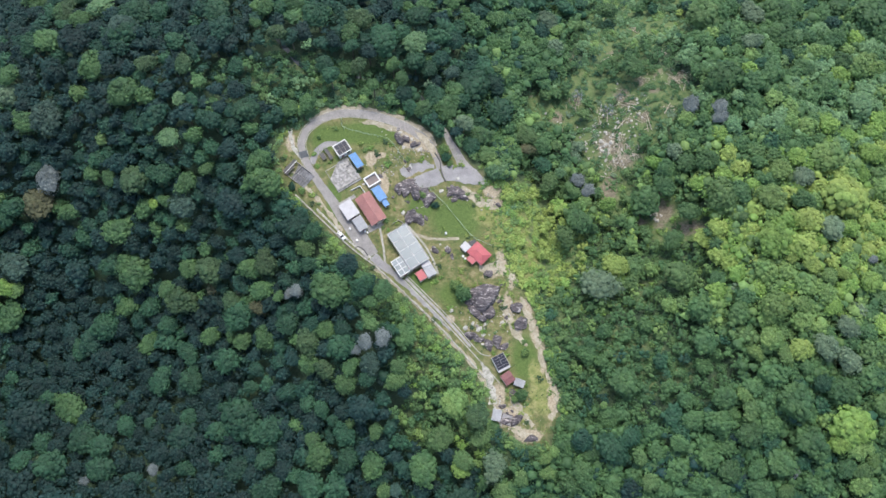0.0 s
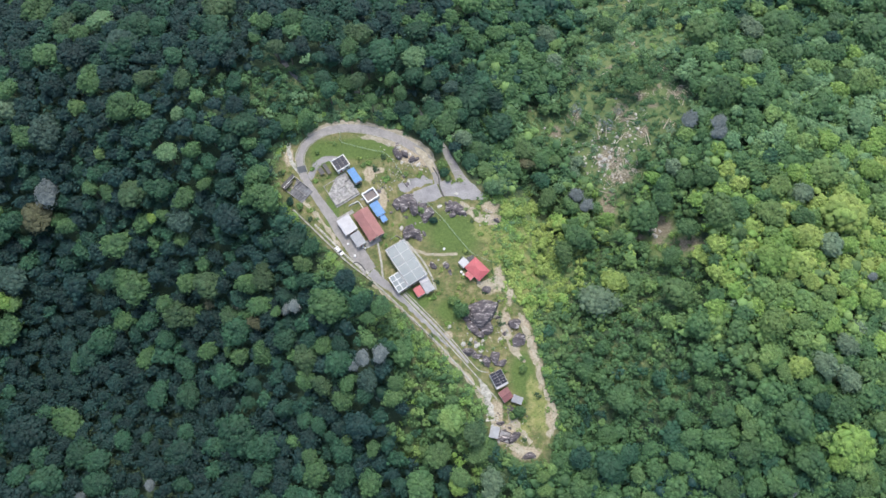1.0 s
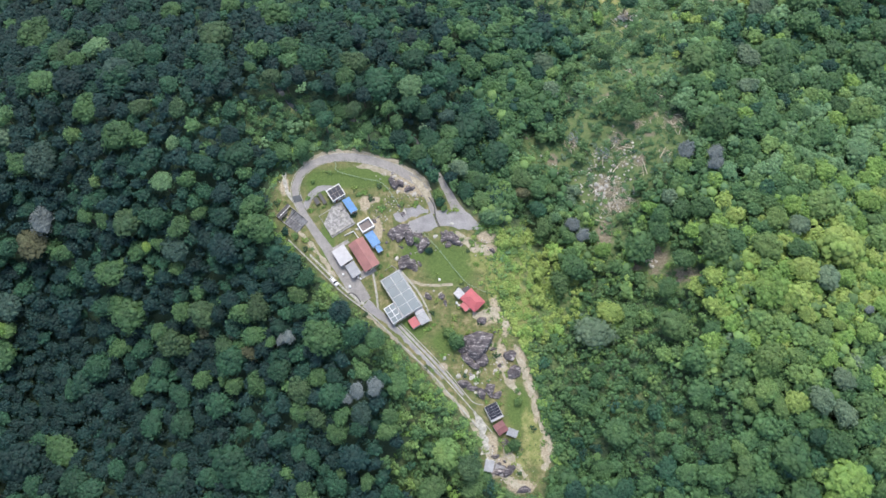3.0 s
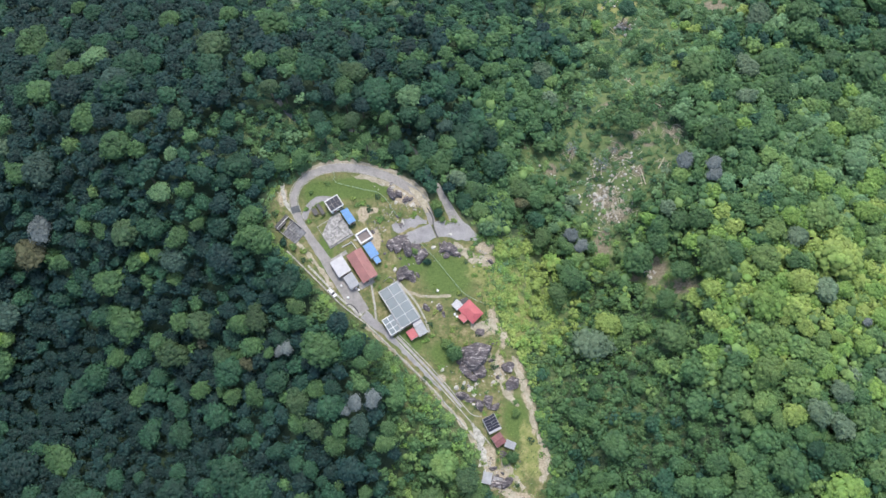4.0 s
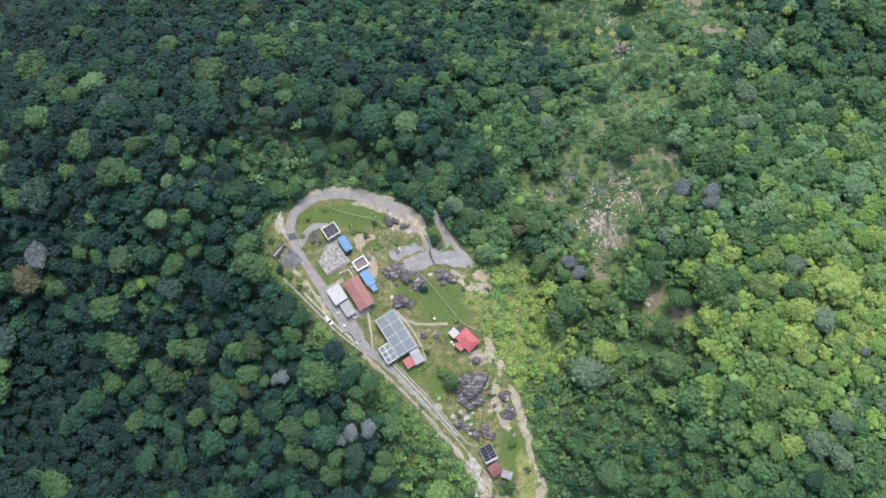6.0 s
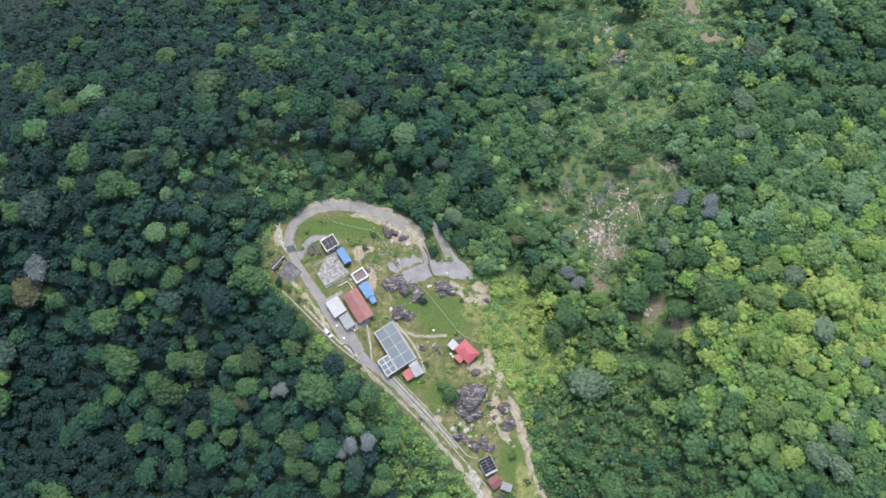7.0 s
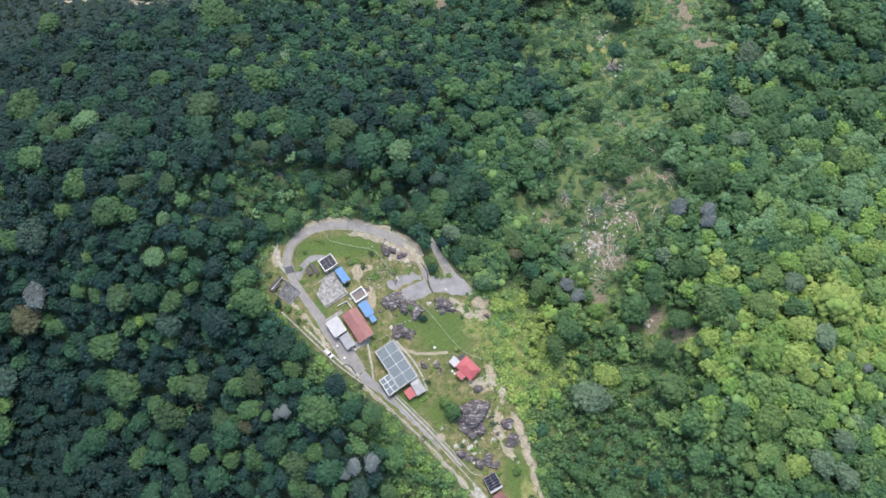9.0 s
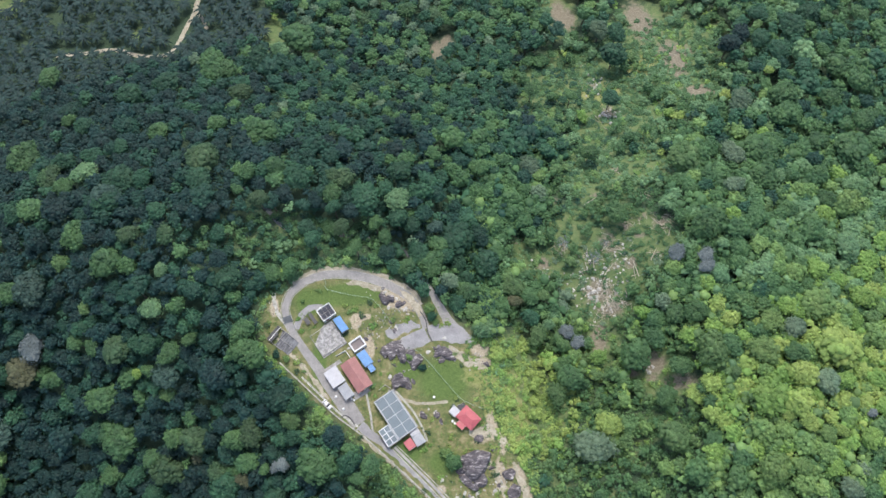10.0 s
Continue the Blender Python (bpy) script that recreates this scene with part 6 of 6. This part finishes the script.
PALMS = [palm_shape(k) for k in range(5)]
plantation = Pile()
road = curve_points(PALM_ROAD, 4)
prng = random.Random(8)
for i in range(-5, 34):
    for j in range(-2, 20):
        x = -300 + i * 8.6 + (j % 2) * 4.3 + prng.uniform(-0.9, 0.9)
        y = 178 + j * 7.6 + prng.uniform(-0.9, 0.9)
        if not palm_land(x, y) or np.min(np.hypot(road[:, 0] - x, road[:, 1] - y)) < 4.6 or prng.random() < 0.05:
            continue
        if blobs(np.array([x]), np.array([y]), [(-140, 262, 8, 9), (-225, 290, 10, 10)])[0] > 0.5:
            continue
        z = land_at(x, y)
        r = prng.uniform(4.6, 5.8)
        plantation.add(place(PALMS[prng.randrange(5)], x, y, z + 6, r, r, prng.uniform(0, 6)), LEAF_ORDER.index("palm"))
        plantation.add(place(TRUNK[prng.randrange(3)], x, y, z, 7, 6.4, 0), BARK_SLOT)
plantation.make("palm_plantation", ALL_LEAF, "rows of dark oil palms on the plain", "plantation")
for k, (x, y, r) in enumerate([(128.1, 9.4, 3.6), (118.3, -18.1, 4.4), (126.4, 15.0, 3.0), (119.7, 152.2, 3.6), (125.1, 140.5, 3.4), (131.3, 145.6, 3.4)]):
    e = new("palm_tree")
    tagged(e, "green feather-leaved palm rising from the scrub", "palm", "palms on the slope")
    z = land_at(x, y)
    e.matrix_basis = pose(x, y, z, 0, 0, 50 * k)
    c = new("crown", mesh_from("crown", *PALMS[k % 5], [LEAF["green"]]))
    c.parent = e
    c.matrix_basis = Matrix.LocRotScale((0, 0, 9), None, (r, r, r))
    t = new("trunk", trunk_meshes[k % 3])
    t.parent = e
    t.matrix_basis = Matrix.Diagonal((8, 8, 9.4, 1))
ribbon("plantation_road", PALM_ROAD, 2.8, SAND, "pale dirt road through the palms", "road", ragged=0.35, lift=0.25, thick=1.5, height_of=land_at)
ribbon("plantation_track", [(-110, 278), (-104, 268), (-100, 258)], 2.0, SAND, "pale dirt track among the palms", "track", ragged=0.4, lift=0.25, thick=1.5, height_of=land_at)

# ---- felled timber and pale stones in the clearings ----
lr = random.Random(4)


def tapered_stick(bm, a, b, r0, r1):
    """A six-sided stick from a to b."""
    d = (b - a).normalized()
    u = d.orthogonal().normalized()
    w = d.cross(u)
    rings = [[bm.verts.new(p + (u * math.cos(t) + w * math.sin(t)) * q) for t in [k * math.pi / 3 for k in range(6)]] for p, q in ((a, r0), (b, r1))]
    for k in range(6):
        n = (k + 1) % 6
        bm.faces.new((rings[0][k], rings[0][n], rings[1][n], rings[1][k]))
    bm.faces.new(rings[0][::-1])
    bm.faces.new(rings[1])


def brushwood(bm, x, y, r, sticks):
    """A felled crown left to bleach: branches fanned over the ground."""
    lean = lr.uniform(0, 6.28)
    for k in range(sticks):
        a = lean + lr.gauss(0, 0.8) + (math.pi if lr.random() < 0.25 else 0)
        px, py = x + lr.gauss(0, r * 0.45), y + lr.gauss(0, r * 0.45)
        ln = lr.uniform(0.25, 0.8) * r
        qx, qy = px + ln * math.cos(a), py + ln * math.sin(a)
        tapered_stick(bm, Vector((px, py, land_at(px, py) + lr.uniform(0.1, 0.7))), Vector((qx, qy, land_at(qx, qy) + lr.uniform(0.1, 0.9))), lr.uniform(0.08, 0.17), 0.04)


heap = bmesh.new()
for x, y, r, sticks in [(100.1, 57.2, 6, 70), (98.2, 64.5, 5, 34), (105.3, 57.6, 4.5, 34), (127.5, 92, 5, 44), (83.5, 87.7, 4, 30), (105.5, 82.8, 4.5, 24), (94.2, 82.4, 3, 16), (112.9, 93.8, 3.5, 20), (120.8, 75.9, 4, 18), (112.7, 123.6, 4, 14), (122.7, 106.5, 3, 14)]:
    brushwood(heap, x, y, r, int(sticks * 1.3))
bmesh.ops.recalc_face_normals(heap, faces=heap.faces)
heap_me = bpy.data.meshes.new("brushwood")
heap.to_mesh(heap_me)
heap.free()
heap_me.materials.append(DEADWOOD)
tagged(new("brushwood", heap_me), "bleached felled branches spread over the clearing", "brushwood", kind="stuff")
for x, y, ln, turn in [(99.3, 108.8, 7, -60), (112.6, 71.4, 8, 12), (120.4, 76.2, 6, -30), (101.9, 73.2, 7, -40), (96.2, 78, 6, -5), (106.5, 81.6, 5, 80)]:
    bm = bmesh.new()
    tapered_stick(bm, Vector((0, -ln / 2, 0)), Vector((0.2, ln / 2, 0.1)), 0.26, 0.12)
    me = bpy.data.meshes.new("fallen_log")
    bm.to_mesh(me)
    bm.free()
    me.materials.append(DEADWOOD)
    ob = new("fallen_log", me)
    ob.matrix_basis = pose(x, y, land_at(x, y) + 1.0, 0, 0, turn)
    tagged(ob, "long bleached tree trunk lying in the clearing", "log", "felled timber")
for k in range(64):
    cx, cy, sp = lr.choice([(98, 77.7, 12), (98, 77.7, 12), (105.6, 72.7, 9), (96.3, 60.7, 7), (125.3, 89.3, 6), (119.9, 164.6, 6), (161.3, 197.6, 10), (120.4, 190.2, 8)])
    x, y = cx + lr.gauss(0, sp * 0.7), cy + lr.gauss(0, sp * 0.7)
    ln, r0 = lr.uniform(1.5, 6.5), lr.uniform(0.08, 0.2)
    bm = bmesh.new()
    bmesh.ops.create_cone(bm, cap_ends=True, segments=7, radius1=r0, radius2=r0 * 0.55, depth=ln)
    for v in bm.verts:
        v.co.x += 0.08 * math.sin(v.co.z)
    me = bpy.data.meshes.new("fallen_log")
    bm.to_mesh(me)
    bm.free()
    me.materials.append(DEADWOOD)
    ob = new("fallen_log", me)
    ob.matrix_basis = pose(x, y, land_at(x, y) + r0 + 0.35, 90 + lr.uniform(-4, 4), 0, lr.uniform(0, 180))
    tagged(ob, "bleached fallen tree trunk on cleared ground", "log", "felled timber")
for k in range(285):
    cx, cy, sp = (97.2, 65.4, 9.5) if 130 <= k < 230 else (119.2, 164.1, 4.0) if k >= 260 else (116.7, 186.6, 5.0) if k >= 230 else lr.choice([(96.3, 60.7, 7), (96.3, 60.7, 7), (99, 81.6, 8), (110.8, 28, 3), (119.9, 164.6, 5), (117.4, 190.4, 7), (109.2, 78, 6), (73.9, 76.9, 4), (100.1, 57.2, 5)])
    x, y = cx + lr.gauss(0, sp * 0.6), cy + lr.gauss(0, sp * 0.6)
    r = lr.uniform(0.25, 0.6) * (1.7 if k % 9 == 0 or k >= 230 else 1)
    bm = bmesh.new()
    bmesh.ops.create_icosphere(bm, subdivisions=2, radius=r)
    off = Vector((k * 3.1, k * 1.7, 0))
    for v in bm.verts:
        v.co *= 1 + 0.4 * noise.noise(v.co.normalized() * 1.6 + off)
        v.co.z *= 0.6
    me = bpy.data.meshes.new("pale_stone")
    bm.to_mesh(me)
    bm.free()
    me.materials.append(PALE_ROCK)
    ob = new("pale_stone", me)
    ob.location = (x, y, land_at(x, y) + r * 0.25)
    tagged(ob, "pale granite stone lying in the clearing", "stone", "stones in the clearings")


# ---- growth and loose stones on the ridge ----
PAVED = [(curve_points(LOOP, 1.0), 3.2), (curve_points([(5, 44), (20, 45), (40, 41.5)], 1.0), 4.5), (curve_points([(-8.4, 10), (9.5, -6.6), (21.6, -17.8), (40, -42)], 1.0), 2.4),
         (np.array([(5.9, 12.5)]), 10.5), (np.array([(-18, 30), (-9, 33), (-9, 26), (-13, 24)]), 5.6), (np.array([(-20.5, 45.5), (-20, 56), (-39, 45)]), 6.5), (np.array([(-8.3, 42.4), (-5, 36), (33, 11), (41, -34), (43.6, -40)]), 4.2)]


def paved(x, y):
    return min(float(np.min(np.hypot(c[:, 0] - x, c[:, 1] - y)) - w) for c, w in PAVED) < 0


ridge_growth = Pile()
gr = np.random.default_rng(17)
px_, py_ = gr.uniform(-47, 64, 9000), gr.uniform(-66, 77, 9000)
pd_, lawn_, bare_ = to_edge(px_, py_), blobs(px_, py_, LAWN), blobs(px_, py_, BARE)
for k in range(9000):
    if pd_[k] > -0.4 or gr.random() < 1.2 * lawn_[k] + 0.9 * bare_[k] or paved(px_[k], py_[k]):
        continue
    r = gr.uniform(0.2, 0.5) if gr.random() < 0.93 else gr.uniform(0.7, 1.5)
    kind = gr.choice(["light", "lime", "yellow", "light", "olive", "yellow"])
    ridge_growth.add(place(TUFT[k % 4] if r < 0.7 else BUSH[k % 5], px_[k], py_[k], inside_plane(px_[k], py_[k]) + r * 0.2, r, r * 0.8, gr.uniform(0, 6)), LEAF_ORDER.index(kind))
ridge_growth.make("grass_tufts", ALL_LEAF, "rough grass tufts and weeds on the ridge", "grass")
for x, y, r, kind in [(27.4, -6.3, 3.6, "green"), (25.0, -3.0, 2.6, "light"), (48.6, -46.5, 2.6, "green"), (46, -48, 1.6, "light"), (17.5, 31.5, 1.6, "mid"), (12.5, 36, 1.7, "light"), (-30.5, 62, 1.0, "light"), (51, -30, 1.8, "light"),
                      (22.5, 52.5, 2.2, "dusk"), (21.5, 56, 2.4, "light"), (24, 50, 1.5, "light"), (-41, 40, 1.8, "mid"), (-37, 38, 1.5, "light")]:
    e = new("shrub")
    tagged(e, "rounded " + WORDS[kind] + " shrub growing among the rocks", "shrub", "shrubs on the ridge")
    e.matrix_basis = pose(x, y, inside_plane(x, y), 0, 0, 20 * x)
    c = new("crown", mesh_from("crown", *NEAR[int(abs(x)) % 8], [LEAF[kind]]))
    c.parent = e
    c.matrix_basis = Matrix.LocRotScale((0, 0, r * 0.65), None, (r, r, r * 1.1))
    t = new("trunk", trunk_meshes[0])
    t.parent = e
    t.matrix_basis = Matrix.Diagonal((r * 1.2, r * 1.2, r * 1.2, 1))
rubble = Pile()
rs = np.random.default_rng(6)
for k in range(520):
    cx, cy, sp = [(6, 48, 4.5), (3, 55, 4), (12, 58, 4.5), (-3, 48, 4), (33, -17, 6), (45, -15, 4), (47, -55, 7), (26, 38, 5), (8, 37, 6), (40, 34, 4), (38, -48, 4), (-40, 60, 4), (3, 69, 6)][k % 13]
    x, y = cx + rs.normal(0, sp * 0.6), cy + rs.normal(0, sp * 0.6)
    if to_edge(np.array([x]), np.array([y]))[0] > -0.5 or paved(x, y):
        continue
    r = rs.uniform(0.12, 0.42)
    v = ICO1[0] * (1 + 0.35 * rs.uniform(-1, 1, len(ICO1[0])))[:, None]
    rubble.add(place((v, ICO1[1]), x, y, inside_plane(x, y) + r * 0.2, r, r * 0.6, rs.uniform(0, 6)), int(rs.random() < 0.35))
rubble.make("rubble", [PALE_ROCK, ROCK], "loose pale and dark stones scattered over bare ground", "stones")
